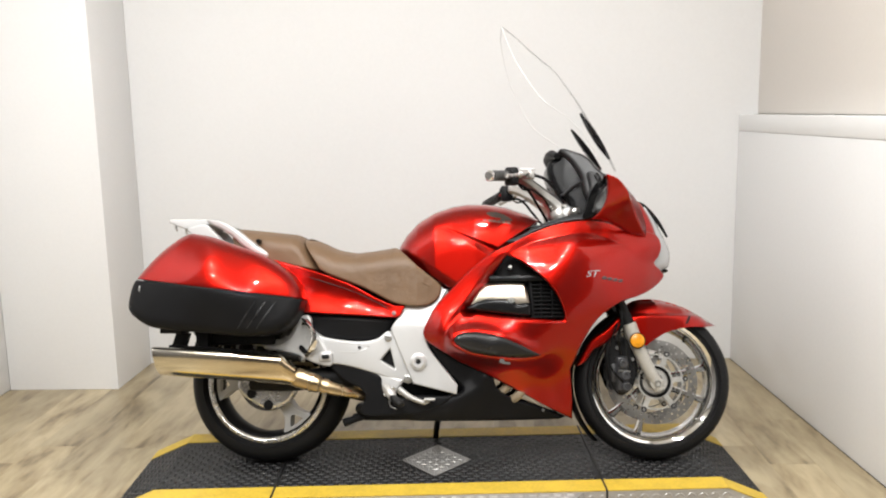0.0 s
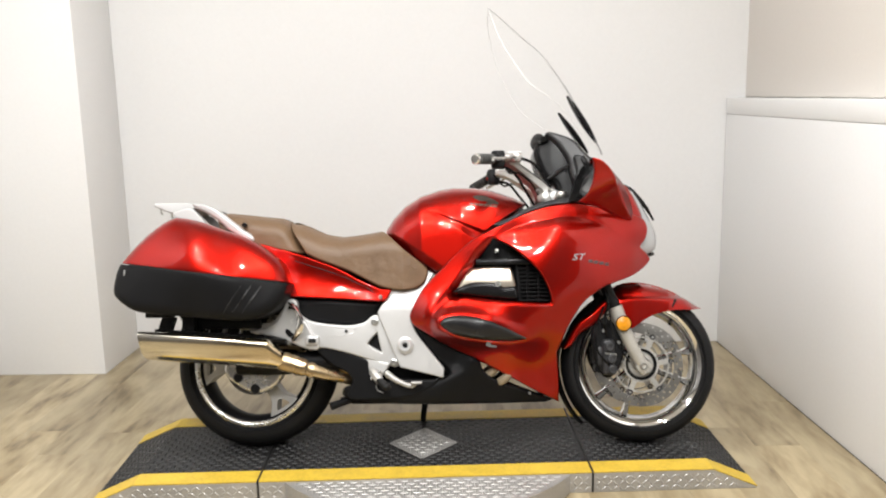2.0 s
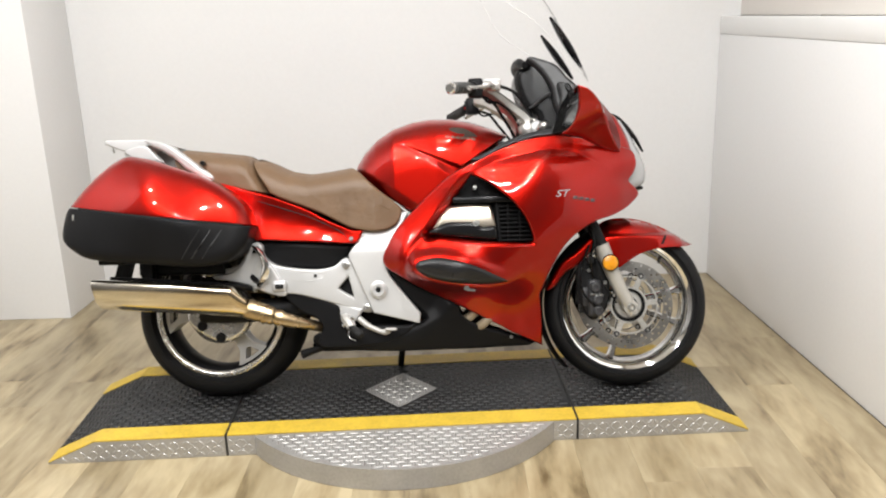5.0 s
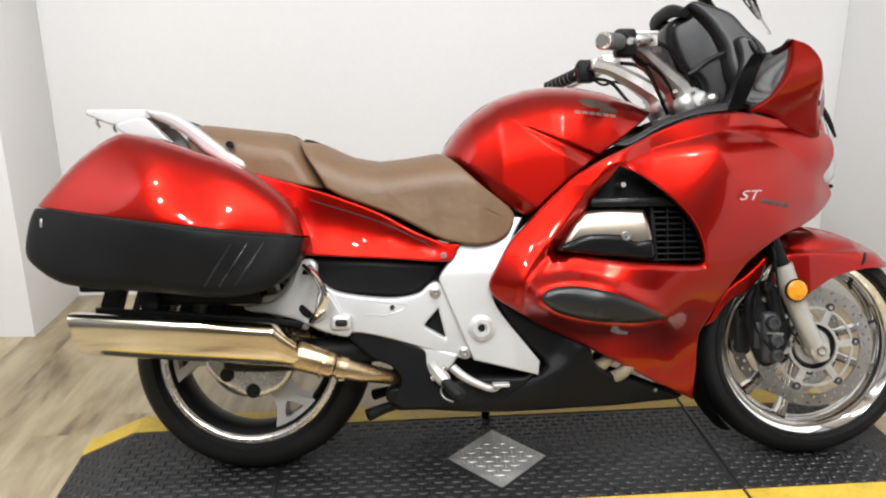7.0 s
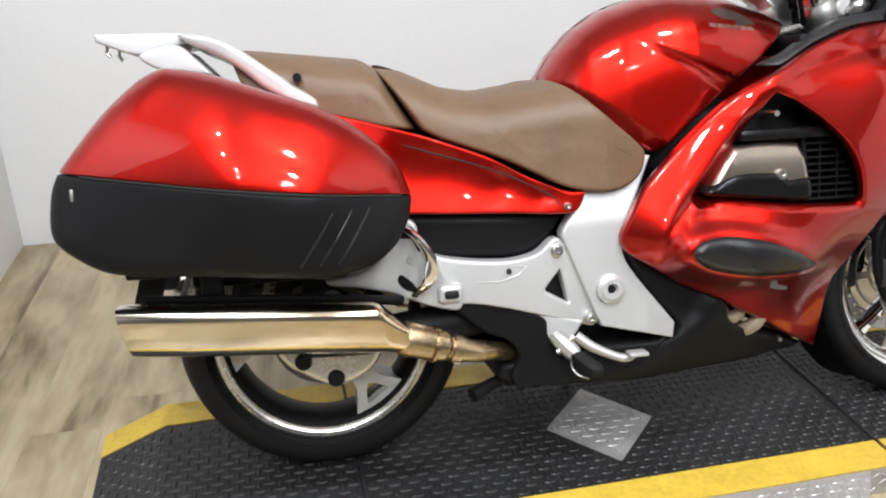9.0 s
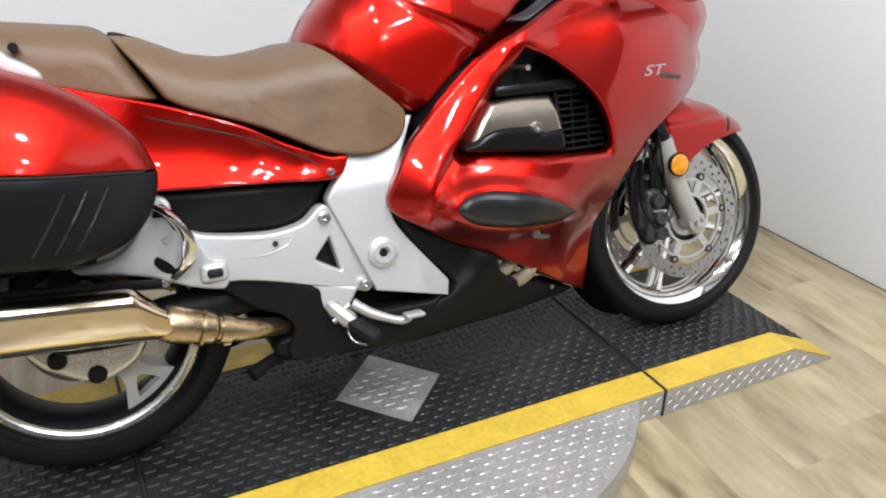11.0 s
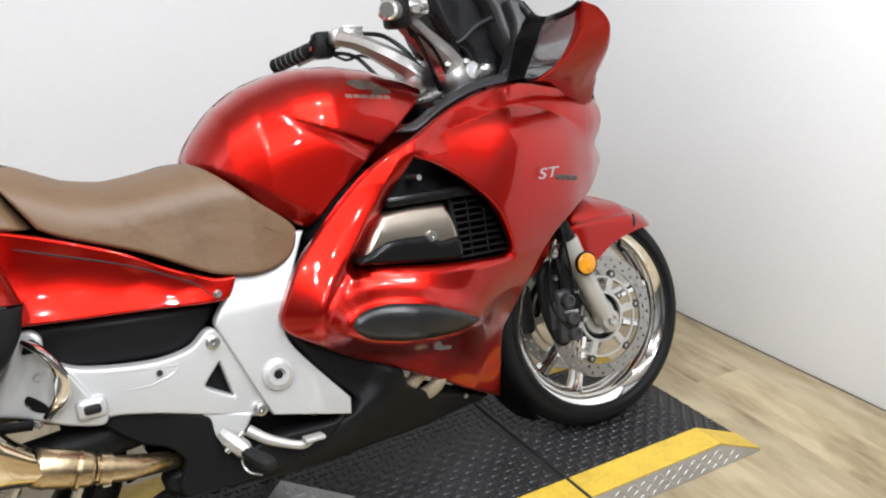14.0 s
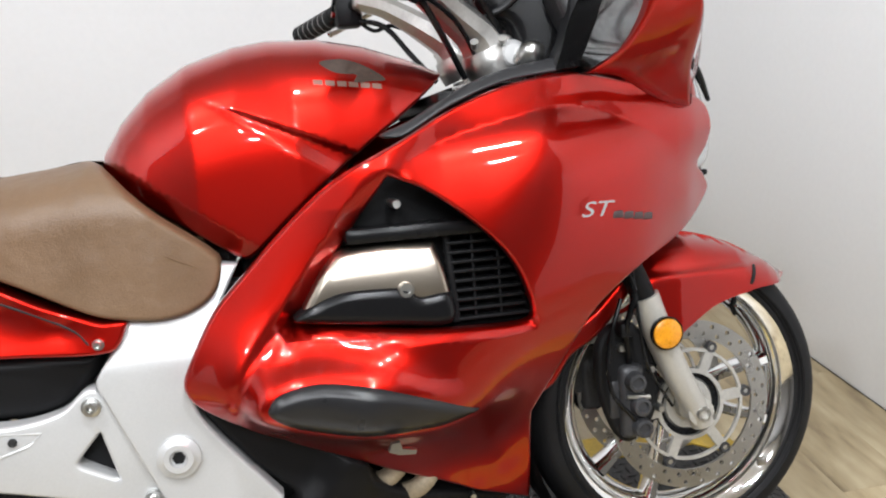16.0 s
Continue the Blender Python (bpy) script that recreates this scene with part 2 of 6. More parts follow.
def curve(points, n=5, closed=True):
    """A rounded line through the points; a point given twice stays a corner."""
    p = [np.array(q, float) for q in points]
    m = len(p)
    out = []
    for i in range(m if closed else m - 1):
        a, b = p[i], p[(i + 1) % m]
        if np.allclose(a, b):
            continue
        before = p[i - 1] if closed or i else a
        after = p[(i + 2) % m] if closed or i + 2 < m else b
        ta = (b - before) / 2 if not np.allclose(before, a) else (b - a)
        tb = (after - a) / 2 if not np.allclose(after, b) else (b - a)
        long = np.linalg.norm(b - a)
        for t in (ta, tb):
            k = np.linalg.norm(t)
            if k > long:
                t *= long / k
        for j in range(n):
            s = j / n
            out.append((2 * s**3 - 3 * s**2 + 1) * a + (s**3 - 2 * s**2 + s) * ta + (-2 * s**3 + 3 * s**2) * b + (s**3 - s**2) * tb)
    if not closed:
        out.append(p[-1])
    keep = [out[0]]
    for q in out[1:]:
        if np.linalg.norm(q - keep[-1]) > 1e-4:
            keep.append(q)
    if closed and np.linalg.norm(keep[0] - keep[-1]) < 1e-4:
        keep.pop()
    return np.array(keep)


def inside(poly, pts):
    x, y = pts[:, 0], pts[:, 1]
    res = np.zeros(len(pts), bool)
    px, py = poly[:, 0], poly[:, 1]
    qx, qy = np.roll(px, -1), np.roll(py, -1)
    for a, b, c, d in zip(px, py, qx, qy):
        if b != d:
            res ^= ((b > y) != (d > y)) & (x < (c - a) * (y - b) / (d - b) + a)
    return res


def away(loops, pts):
    """The distance of each point from the nearest line of the loops."""
    best = np.full(len(pts), 9.0)
    for poly in loops:
        for a, b in zip(poly, np.roll(poly, -1, axis=0)):
            ab = b - a
            k = np.clip(((pts - a) @ ab) / max(ab @ ab, 1e-12), 0, 1)
            best = np.minimum(best, np.linalg.norm(pts - (a + k[:, None] * ab), axis=1))
    return best


def fill(outline, holes=(), step=0.015, rings=(), lines=()):
    """A flat net of triangles inside the outline and outside the holes."""
    loops = [np.array(outline)] + [np.array(h) for h in holes]
    verts, edges = [], []
    for lp in loops:
        k = len(verts)
        verts += [tuple(v) for v in lp]
        edges += [(k + i, k + (i + 1) % len(lp)) for i in range(len(lp))]
    for ln in lines:
        k = len(verts)
        verts += [tuple(v) for v in ln]
        edges += [(k + i, k + i + 1) for i in range(len(ln) - 1)]
    extra = []
    for r in rings:
        for lp in loops:
            d = np.roll(lp, -1, axis=0) - np.roll(lp, 1, axis=0)
            nrm = np.stack([-d[:, 1], d[:, 0]], 1) / np.maximum(np.linalg.norm(d, axis=1), 1e-9)[:, None]
            for s in (1, -1):
                extra.append(lp + s * r * nrm)
    lo, hi = loops[0].min(0), loops[0].max(0)
    if step:
        gx, gy = np.meshgrid(np.arange(lo[0], hi[0], step), np.arange(lo[1], hi[1], step * 0.87))
        gx = gx + (np.arange(len(gx)) % 2)[:, None] * step / 2
        g = np.stack([gx.ravel(), gy.ravel()], 1)
        d = away(loops, g)
        g = g[d > (max(rings) if rings else 0) + step * 0.45]
        extra.append(g)
    if extra:
        g = np.concatenate(extra)
        ok = inside(loops[0], g)
        for h in loops[1:]:
            ok &= ~inside(h, g)
        g = g[ok]
        if rings:
            g = g[away(loops, g) > min(rings) * 0.8]
        verts += [tuple(v) for v in g]
    v, e, f, *_ = delaunay_2d_cdt([Vector(q) for q in verts], edges, [], 0, 1e-5)
    v = np.array([tuple(q) for q in v])
    f = np.array([list(t) for t in f])
    mid = v[f].mean(axis=1)
    ok = inside(loops[0], mid)
    for h in loops[1:]:
        ok &= ~inside(h, mid)
    f = f[ok]
    a, b, c = v[f[:, 0]], v[f[:, 1]], v[f[:, 2]]
    area = (b[:, 0] - a[:, 0]) * (c[:, 1] - a[:, 1]) - (b[:, 1] - a[:, 1]) * (c[:, 0] - a[:, 0])
    f[area < 0] = f[area < 0][:, ::-1]
    f = f[np.abs(area) > 1e-10]
    return v, f, loops


def dense(loop, most):
    """The loop with points added until none are further apart than most."""
    res = []
    for a, b in zip(loop, np.roll(loop, -1, axis=0)):
        n = max(1, int(np.ceil(np.linalg.norm(b - a) / most)))
        res += [a + (b - a) * k / n for k in range(n)]
    return np.array(res)


def panel(outline, depth, holes=(), side=-1, step=0.015, round_r=0.01, hole_r=0.0, lip=0.02, flat_back=None, lines=(), bm=None, smooth_n=5):
    """A skin over an outline in the side plane (x, z): depth gives how far out it lies, its edges curl in by round_r
    and a lip turns inwards; with flat_back the lip reaches that distance from the middle."""
    out = curve(outline, smooth_n)
    hs = [curve(h, smooth_n) for h in holes]
    if round_r:
        out, hs = dense(out, 0.6 * step), [dense(h, 0.6 * step) for h in hs]
    rings = [round_r * k for k in (0.12, 0.35, 0.7, 1.0)] if round_r else []
    v, f, loops = fill(out, hs, step, rings, lines)

    def skin(q):
        y = depth(q[:, 0], q[:, 1]) if callable(depth) else np.full(len(q), depth)
        if round_r:
            ok = inside(loops[0], q)
            for h in loops[1:]:
                ok &= ~inside(h, q)
            k = np.clip(away(loops, q) * ok / round_r, 0, 1)
            y = y - round_r * (1 - np.sqrt(np.maximum(0, 1 - (1 - k) ** 2)))
        return y

    y = skin(v)
    e = 0.0012
    sx = (skin(v + (e, 0)) - skin(v - (e, 0))) / (2 * e)
    sz = (skin(v + (0, e)) - skin(v - (0, e))) / (2 * e)
    nrm = np.stack([-sx, np.full(len(v), float(side)), -sz], 1)
    nrm /= np.linalg.norm(nrm, axis=1)[:, None]
    bm = bm or bmesh.new()
    ln, lf = bm.verts.layers.float_vector.new("skin_normal"), bm.faces.layers.int.new("skin_face")
    vs = [bm.verts.new((p[0], side * q, p[1])) for p, q in zip(v, y)]
    for q, n in zip(vs, nrm):
        q[ln] = n
    if side < 0:
        fs = [bm.faces.new([vs[i] for i in t]) for t in f]
    else:
        fs = [bm.faces.new([vs[i] for i in reversed(t)]) for t in f]
    for x in fs:
        x[lf] = 1
    rim = [e for x in fs for e in x.edges if len(e.link_faces) == 1]
    back = {}
    for e in rim:
        for q in e.verts:
            if q not in back:
                yy = abs(q.co.y)
                to = flat_back if flat_back is not None else max(0.0, yy - lip)
                back[q] = bm.verts.new((q.co.x, side * to, q.co.z))
    for e in rim:
        l = e.link_loops[0]
        a, b = l.vert, l.link_loop_next.vert
        bm.faces.new((b, a, back[a], back[b]))
    return bm


def both(name, mat, parent, label, *a, **k):
    for s in (-1, 1):
        part(name, panel(*a, side=s, **k), mat, parent, label)


def field(*ctrl, smooth=2e-4):
    """A smooth width over (x, z) through control values (x, z, width)."""
    c = np.array(ctrl, float)
    n = len(c)

    def phi(r):
        return np.where(r > 0, r * r * np.log(np.maximum(r, 1e-9)), 0)

    k = phi(np.linalg.norm(c[:, None, :2] - c[None, :, :2], axis=2)) + np.eye(n) * smooth
    p = np.concatenate([np.ones((n, 1)), c[:, :2]], 1)
    a = np.block([[k, p], [p.T, np.zeros((3, 3))]])
    w = np.linalg.solve(a, np.concatenate([c[:, 2], np.zeros(3)]))

    def at(x, z):
        q = np.stack([x, z], -1)
        return phi(np.linalg.norm(q[:, None, :] - c[None, :, :2], axis=2)) @ w[:n] + w[n] + q @ w[n + 1:]

    return at


def tube(path, r, seg=12, bm=None, smooth_n=5, caps=True, flat=1.0):
    """A round bar along a path; r is one radius or one for each point of the path."""
    rr = r if isinstance(r, (list, tuple)) else [r] * len(path)
    p4 = [tuple(p) + (q,) for p, q in zip(path, rr)]
    pts = curve(p4, smooth_n, closed=False) if smooth_n else np.array(p4)
    bm = bm or bmesh.new()
    rows = []
    up = Vector((0.13, 0.35, 0.92))
    n = len(pts)
    for i in range(n):
        d = Vector(pts[min(i + 1, n - 1)][:3] - pts[max(i - 1, 0)][:3]).normalized()
        s = d.cross(up).normalized()
        u = s.cross(d)
        o, q = Vector(pts[i][:3]), float(pts[i][3])
        rows.append([bm.verts.new(o + q * (math.cos(2 * math.pi * k / seg) * s + flat * math.sin(2 * math.pi * k / seg) * u)) for k in range(seg)])
    for a, b in zip(rows, rows[1:]):
        for k in range(seg):
            bm.faces.new((a[k], a[(k + 1) % seg], b[(k + 1) % seg], b[k]))
    if caps:
        bm.faces.new(rows[0][::-1])
        bm.faces.new(rows[-1])
    return bm


def lathe(cx, cz, profile, seg=48, bm=None, closed=False):
    """A turned body about the axis through (cx, cz) that runs along y; profile rows are (radius, y)."""
    bm = bm or bmesh.new()
    rows = []
    for r, y in profile:
        if r < 1e-6:
            rows.append([bm.verts.new((cx, y, cz))])
        else:
            rows.append([bm.verts.new((cx + r * math.cos(2 * math.pi * k / seg), y, cz + r * math.sin(2 * math.pi * k / seg))) for k in range(seg)])
    for a, b in zip(rows, rows[1:] + ([rows[0]] if closed else [])):
        for k in range(seg):
            j = (k + 1) % seg
            if len(a) == 1 and len(b) == 1:
                continue
            if len(a) == 1:
                bm.faces.new((a[0], b[k], b[j]))
            elif len(b) == 1:
                bm.faces.new((a[k], b[0], a[j]))
            else:
                bm.faces.new((a[k], b[k], b[j], a[j]))
    bmesh.ops.recalc_face_normals(bm, faces=bm.faces[:])
    return bm


def box(lo, hi, bevel=0.004, bm=None, seg=2):
    own = bm is None
    b2 = bmesh.new()
    bmesh.ops.create_cube(b2, size=1)
    for v in b2.verts:
        v.co = [lo[i] + (v.co[i] + 0.5) * (hi[i] - lo[i]) for i in range(3)]
    if bevel:
        bmesh.ops.bevel(b2, geom=b2.edges[:], offset=bevel, segments=seg, affect="EDGES", profile=0.5)
    if own:
        return b2
    join(bm, b2)
    return bm


def join(bm, other, m=None):
    """Adds the other mesh to bm, moved by m."""
    idx = {}
    for v in other.verts:
        idx[v] = bm.verts.new(m @ v.co if m else v.co)
    for f in other.faces:
        bm.faces.new([idx[v] for v in f.verts])
    other.free()
    return bm


def plate(outline, y0, y1, holes=(), bevel=0.0, smooth_n=4, step=0):
    """A flat plate over an outline in (x, z), between two depths."""
    out = curve(outline, smooth_n) if smooth_n else np.array(outline)
    hs = [curve(h, smooth_n) if smooth_n else np.array(h) for h in holes]
    v, f, loops = fill(out, hs, step, [])
    bm = bmesh.new()
    a = [bm.verts.new((p[0], y0, p[1])) for p in v]
    b = [bm.verts.new((p[0], y1, p[1])) for p in v]
    for t in f:
        bm.faces.new([a[i] for i in t])
        bm.faces.new([b[i] for i in reversed(t)])
    for e in [e for e in bm.edges if len(e.link_faces) == 1 and abs(e.verts[0].co.y - y0) < 1e-7]:
        l = e.link_loops[0]
        p, q = l.vert, l.link_loop_next.vert
        i, j = a.index(p), a.index(q)
        bm.faces.new((q, p, b[i], b[j]))
    if bevel:
        edges = [e for e in bm.edges if len(e.link_faces) == 2 and e.calc_face_angle(0) > radians(60)]
        bmesh.ops.bevel(bm, geom=edges, offset=bevel, segments=2, affect="EDGES", profile=0.5)
    bmesh.ops.recalc_face_normals(bm, faces=bm.faces[:])
    return bm


def ring(cx, cz, r, n=24, phase=0.0):
    return [(cx + r * math.cos(2 * math.pi * k / n + phase), cz + r * math.sin(2 * math.pi * k / n + phase)) for k in range(n)]


def bolt(parent, x, y, z, r=0.009, mat=None, name="bolt", washer=True):
    """A socket-head bolt that faces the right-hand side."""
    bm = lathe(x, z, [(0, y + 0.004), (0, y - 0.002), (r * 0.42, y - 0.002), (r * 0.45, y - 0.007), (r * 0.85, y - 0.007), (r, y - 0.005), (r, y + 0.002)] + ([(r * 1.35, y + 0.002), (r * 1.35, y + 0.005)] if washer else []), 16)
    return part(name, bm, mat or BOLT, parent)


# ---- the room ----
BACK, LEFT, FRONT = 1.475, -2.42, -7.0


def slab(name, lo, hi, mat, label="", at=None, bevel=0.003):
    ob = mesh_object(name, box(lo, hi, bevel), mat, label=label, sharp=30)
    if at is not None:
        ob.matrix_world = at
    return tagged(ob, kind="structure", category=name.split("_")[0])


slab("wall_back", (LEFT - 0.1, BACK, 0), (2.0, BACK + 0.12, CEILING), WALL, "plain white painted back wall")
slab("wall_left", (LEFT - 0.1, -1.3, 0), (LEFT, BACK - 0.003, CEILING), WALL, "white painted side wall")
# the far walls are added out of view; their dark tone shapes the reflections
slab("wall_left_far", (LEFT - 0.1, FRONT, 0), (LEFT, -1.303, CEILING), SHADE_WALL, "unseen side wall, toned dark as if unlit")
slab("wall_pillar", (LEFT + 0.002, 1.015, 0), (-1.836, BACK - 0.002, CEILING - 0.002), WALL, "white painted wall block standing out from the back wall")
slab("wall_front", (LEFT - 0.1, FRONT - 0.12, 0), (2.4, FRONT, CEILING), SHADE_WALL, "unseen closing wall, toned dark as if unlit")
RIGHT = pose(1.492, BACK - 0.002, 0, 0, 0, 2.75)
slab("wall_right_low", (0, -3.0, 0), (0.3, 0, 1.28), WALL, "white half-height wall beside the lift", RIGHT)
slab("trim_base", (-0.002, -3.0, 0), (-0.0005, -0.004, 0.003), SEAM, "thin dark gap line at the foot of the wall", RIGHT, 0)
slab("wall_right_far", (0, -8.6, 0), (0.3, -3.003, CEILING), SHADE_WALL, "unseen side wall, toned dark as if unlit", RIGHT)
slab("wall_right_high", (0.1, -3.0, 1.37), (0.3, 0, CEILING), WALL_BEIGE, "warm white wall set back above a ledge", RIGHT)
slab("trim_ledge", (-0.003, -3.0, 1.2805), (0.098, -0.002, 1.368), TRIM, "white painted ledge capping the half wall", RIGHT, 0.006)
slab("ceiling", (LEFT - 0.1, FRONT - 0.12, CEILING), (2.4, BACK + 0.12, CEILING + 0.1), WALL, "plain white ceiling")

floor = slab("floor", (LEFT - 0.1, FRONT - 0.1, -0.06), (2.3, BACK + 0.1, -0.008), GROUT, "light oak vinyl plank floor")

# ---- ceiling lamps ----
GLOW = emitter("lamp_glow", (1.0, 0.95, 0.88, 1), 6.0)
WHITE_METAL = material("white_lamp_rim", (0.8, 0.8, 0.8, 1), 0.4)
for x, y in LAMPS:
    fix = new("ceiling_lamp")
    fix.location = (x, y, CEILING)
    tagged(fix, "small round white ceiling downlight switched on", "lamp", "ceiling downlights")
    for name, r, z0, z1, mat in (("housing", 0.085, -0.03, -0.001, WHITE_METAL), ("diffuser", 0.062, -0.037, -0.031, GLOW)):
        disc = bmesh.new()
        bmesh.ops.create_cone(disc, cap_ends=True, segments=28, radius1=r, radius2=r * 1.04, depth=z1 - z0, matrix=Matrix.Translation((0, 0, (z0 + z1) / 2)))
        part(name, disc, mat, fix)
    d = bpy.data.lights.new("downlight", "AREA")
    d.shape, d.size, d.energy, d.color = "DISK", 0.125, LAMP_POWER, (1.0, 0.995, 0.985)
    lamp = new("downlight", d)
    lamp.location = (x, y, CEILING - 0.045)

# ---- the low platform under the motorcycle ----
DECK_Z, NEAR, FAR = 0.075, -0.372, 0.24
TAIL, HEAD = -1.30, 1.09
SEAMS = (-0.70, 0.495)


def deck_height(x):
    if x < -1.14:
        return 0.006 + (DECK_Z - 0.006) * max(0, (x - TAIL)) / (-1.14 - TAIL)
    if x > 0.93:
        return 0.006 + (DECK_Z - 0.006) * max(0, (HEAD - x)) / (HEAD - 0.93)
    return DECK_Z


DECK_TURN, PIVOT = 2.6, (-0.108, -0.07)
lift = new("work_platform")
lift.matrix_world = pose(*PIVOT, 0, 0, 0, DECK_TURN) @ pose(-PIVOT[0], -PIVOT[1], 0)
tagged(lift, "low black tread-plate motorcycle platform with yellow edges", "platform")


def deck_strip(xs, y0, y1, lift_by, down_to=None):
    """A strip that follows the platform's rise and fall; down_to gives it a body."""
    b = bmesh.new()
    top = [[b.verts.new((x, y, deck_height(x) + lift_by)) for x in xs] for y in (y0, y1)]
    low = [[b.verts.new((x, y, down_to if down_to is not None else deck_height(x) + lift_by - 0.004)) for x in xs] for y in (y0, y1)]
    n = len(xs)
    for i in range(n - 1):
        b.faces.new((top[0][i], top[0][i + 1], top[1][i + 1], top[1][i]))
        b.faces.new((low[0][i], low[0][i + 1], top[0][i + 1], top[0][i]))
        b.faces.new((top[1][i], top[1][i + 1], low[1][i + 1], low[1][i]))
        b.faces.new((low[1][i], low[1][i + 1], low[0][i + 1], low[0][i]))
    for i in (0, n - 1):
        b.faces.new((low[0][i], top[0][i], top[1][i], low[1][i]))
    bmesh.ops.recalc_face_normals(b, faces=b.faces[:])
    return b


def lug(bm, x, y, z, turn, a=0.0138, w=0.0032, h=0.002, slope=0.0, wall=False):
    """One raised lug of a tread plate."""
    c, s = math.cos(turn), math.sin(turn)
    v = []
    for k, hh in ((1.0, 0.0), (0.55, 1.0)):
        for p, q in ((-a, 0), (-a * 0.45, -w), (a * 0.45, -w), (a, 0), (a * 0.45, w), (-a * 0.45, w)):
            dx, dy = c * p * k - s * q * k, s * p * k + c * q * k
            v.append(bm.verts.new((x + dx, y - h * hh, z + dy) if wall else (x + dx, y + dy, z + h * hh + slope * dx)))
    for i in range(6):
        bm.faces.new((v[i], v[(i + 1) % 6], v[6 + (i + 1) % 6], v[6 + i]))
    bm.faces.new(v[6:])


def in_rhombus(x, y):
    return abs(x + 0.11) / 0.134 + abs(y + 0.076) / 0.146 < 1.06


for name, x0, x1 in (("rear_ramp", TAIL, SEAMS[0] - 0.004), ("centre_deck", SEAMS[0] + 0.004, SEAMS[1] - 0.004), ("front_ramp", SEAMS[1] + 0.004, HEAD)):
    xs = sorted({x0, x1} | {x for x in (-1.14, 0.93) if x0 < x < x1})
    deck = part(name, deck_strip(xs, NEAR + 0.004, FAR - 0.004, 0.0, 0.001), DECK, lift, "black tread deck section", sharp=20)
    for band, ya, yb in (("near_border", NEAR - 0.001, NEAR + 0.086), ("far_border", FAR - 0.086, FAR + 0.001)):
        part("yellow_border", deck_strip(xs, ya, yb, 0.003), YELLOW, deck, "scuffed yellow painted edge band", sharp=20)
    for ya, yb in ((NEAR - 0.0025, NEAR - 0.0005), (FAR + 0.0005, FAR + 0.0025)):
        skirt = bmesh.new()
        t = [[skirt.verts.new((x, y, max(0.003, deck_height(x) - 0.002))) for x in xs] for y in (ya, yb)]
        l = [[skirt.verts.new((x, y, 0.001)) for x in xs] for y in (ya, yb)]
        for i in range(len(xs) - 1):
            skirt.faces.new((l[0][i], l[0][i + 1], t[0][i + 1], t[0][i]))
            skirt.faces.new((l[1][i + 1], l[1][i], t[1][i], t[1][i + 1]))
            skirt.faces.new((t[0][i], t[0][i + 1], t[1][i + 1], t[1][i]))
        if ya < 0:
            near_skirt = skirt
        else:
            part("side_skirt", skirt, TREAD, deck, "aluminium tread-plate side skirt", smooth=False)
    skirt = near_skirt
    x = x0 + 0.014
    k = 0
    while x < x1 - 0.014:
        for j, z in enumerate((0.014, 0.034, 0.054)):
            if z + 0.016 < deck_height(x):
                lug(skirt, x, NEAR - 0.0025, z, radians(45 if (k + j) % 2 else -45), a=0.0125, w=0.0027, wall=True)
        x += 0.021
        k += 1
    part("side_skirt", skirt, TREAD, deck, "aluminium tread-plate side skirt", smooth=False)
    tread = bmesh.new()
    x, k = x0 + 0.016, 0
    while x < x1 - 0.012:
        y, j = NEAR + 0.1, 0
        while y < FAR - 0.096:
            if not in_rhombus(x, y):
                dz = (deck_height(x + 0.003) - deck_height(x - 0.003)) / 0.006
                lug(tread, x, y, deck_height(x), radians(90 if (k + j) % 2 else 0), a=0.0145, w=0.0042, h=0.003, slope=dz)
            y += 0.0225
            j += 1
        x += 0.0225
        k += 1
    tagged(part("tread_relief", tread, DECK, deck, smooth=False), kind="stuff")
for x in SEAMS:
    part("seam_strip", box((x - 0.0035, NEAR - 0.006, 0.002), (x + 0.0035, FAR, DECK_Z + 0.0065), 0.002), SEAM, lift, "black rubber seam between deck sections")
b = plate([(-0.244, -0.076), (-0.11, -0.222), (0.024, -0.076), (-0.11, 0.07)], 0.0, 0.003, smooth_n=0)
for v in b.verts:
    v.co = (v.co.x, v.co.z, DECK_Z + v.co.y)
bmesh.ops.recalc_face_normals(b, faces=b.faces[:])
for i in range(-7, 8):
    for j in range(-7, 8):
        px, py = -0.11 + i * 0.0225, -0.076 + j * 0.0225
        if abs(px + 0.11) / 0.134 + abs(py + 0.076) / 0.146 < 0.86:
            lug(b, px, py, DECK_Z + 0.003, radians(90 if (i + j) % 2 else 0), a=0.0155, h=0.002)
diamond = part("diamond_plate", b, TREAD, lift, "diamond-shaped aluminium tread plate let into the deck", smooth=False)
diamond.matrix_local = lift.matrix_world.inverted()
TURN_X, TURN_Y, TURN_R = -0.095, -0.02, 0.62
half = math.asin((TURN_Y - NEAR + 0.003) / TURN_R)
arc = [(TURN_X + TURN_R * math.cos(a), TURN_Y - TURN_R * math.sin(a)) for a in np.linspace(half, math.pi - half, 49)]
b = plate(arc, 0.0, 0.004, smooth_n=0)
for v in b.verts:
    v.co = (v.co.x, v.co.z, DECK_Z - 0.006 + v.co.y)
bmesh.ops.recalc_face_normals(b, faces=b.faces[:])
rim = np.array(arc)
g = [(x, y) for x in np.arange(-0.65, 0.5, 0.0225) for y in np.arange(-0.64, NEAR - 0.012, 0.0225)]
gd = away([rim], np.array(g))
gi = inside(rim, np.array(g))
for (x, y), d, ok in zip(g, gd, gi):
    if ok and d > 0.012:
        i, j = round((x + 0.65) / 0.0225), round((y + 0.64) / 0.0225)
        lug(b, x, y, DECK_Z - 0.002, radians(90 if (i + j) % 2 else 0), a=0.0155)
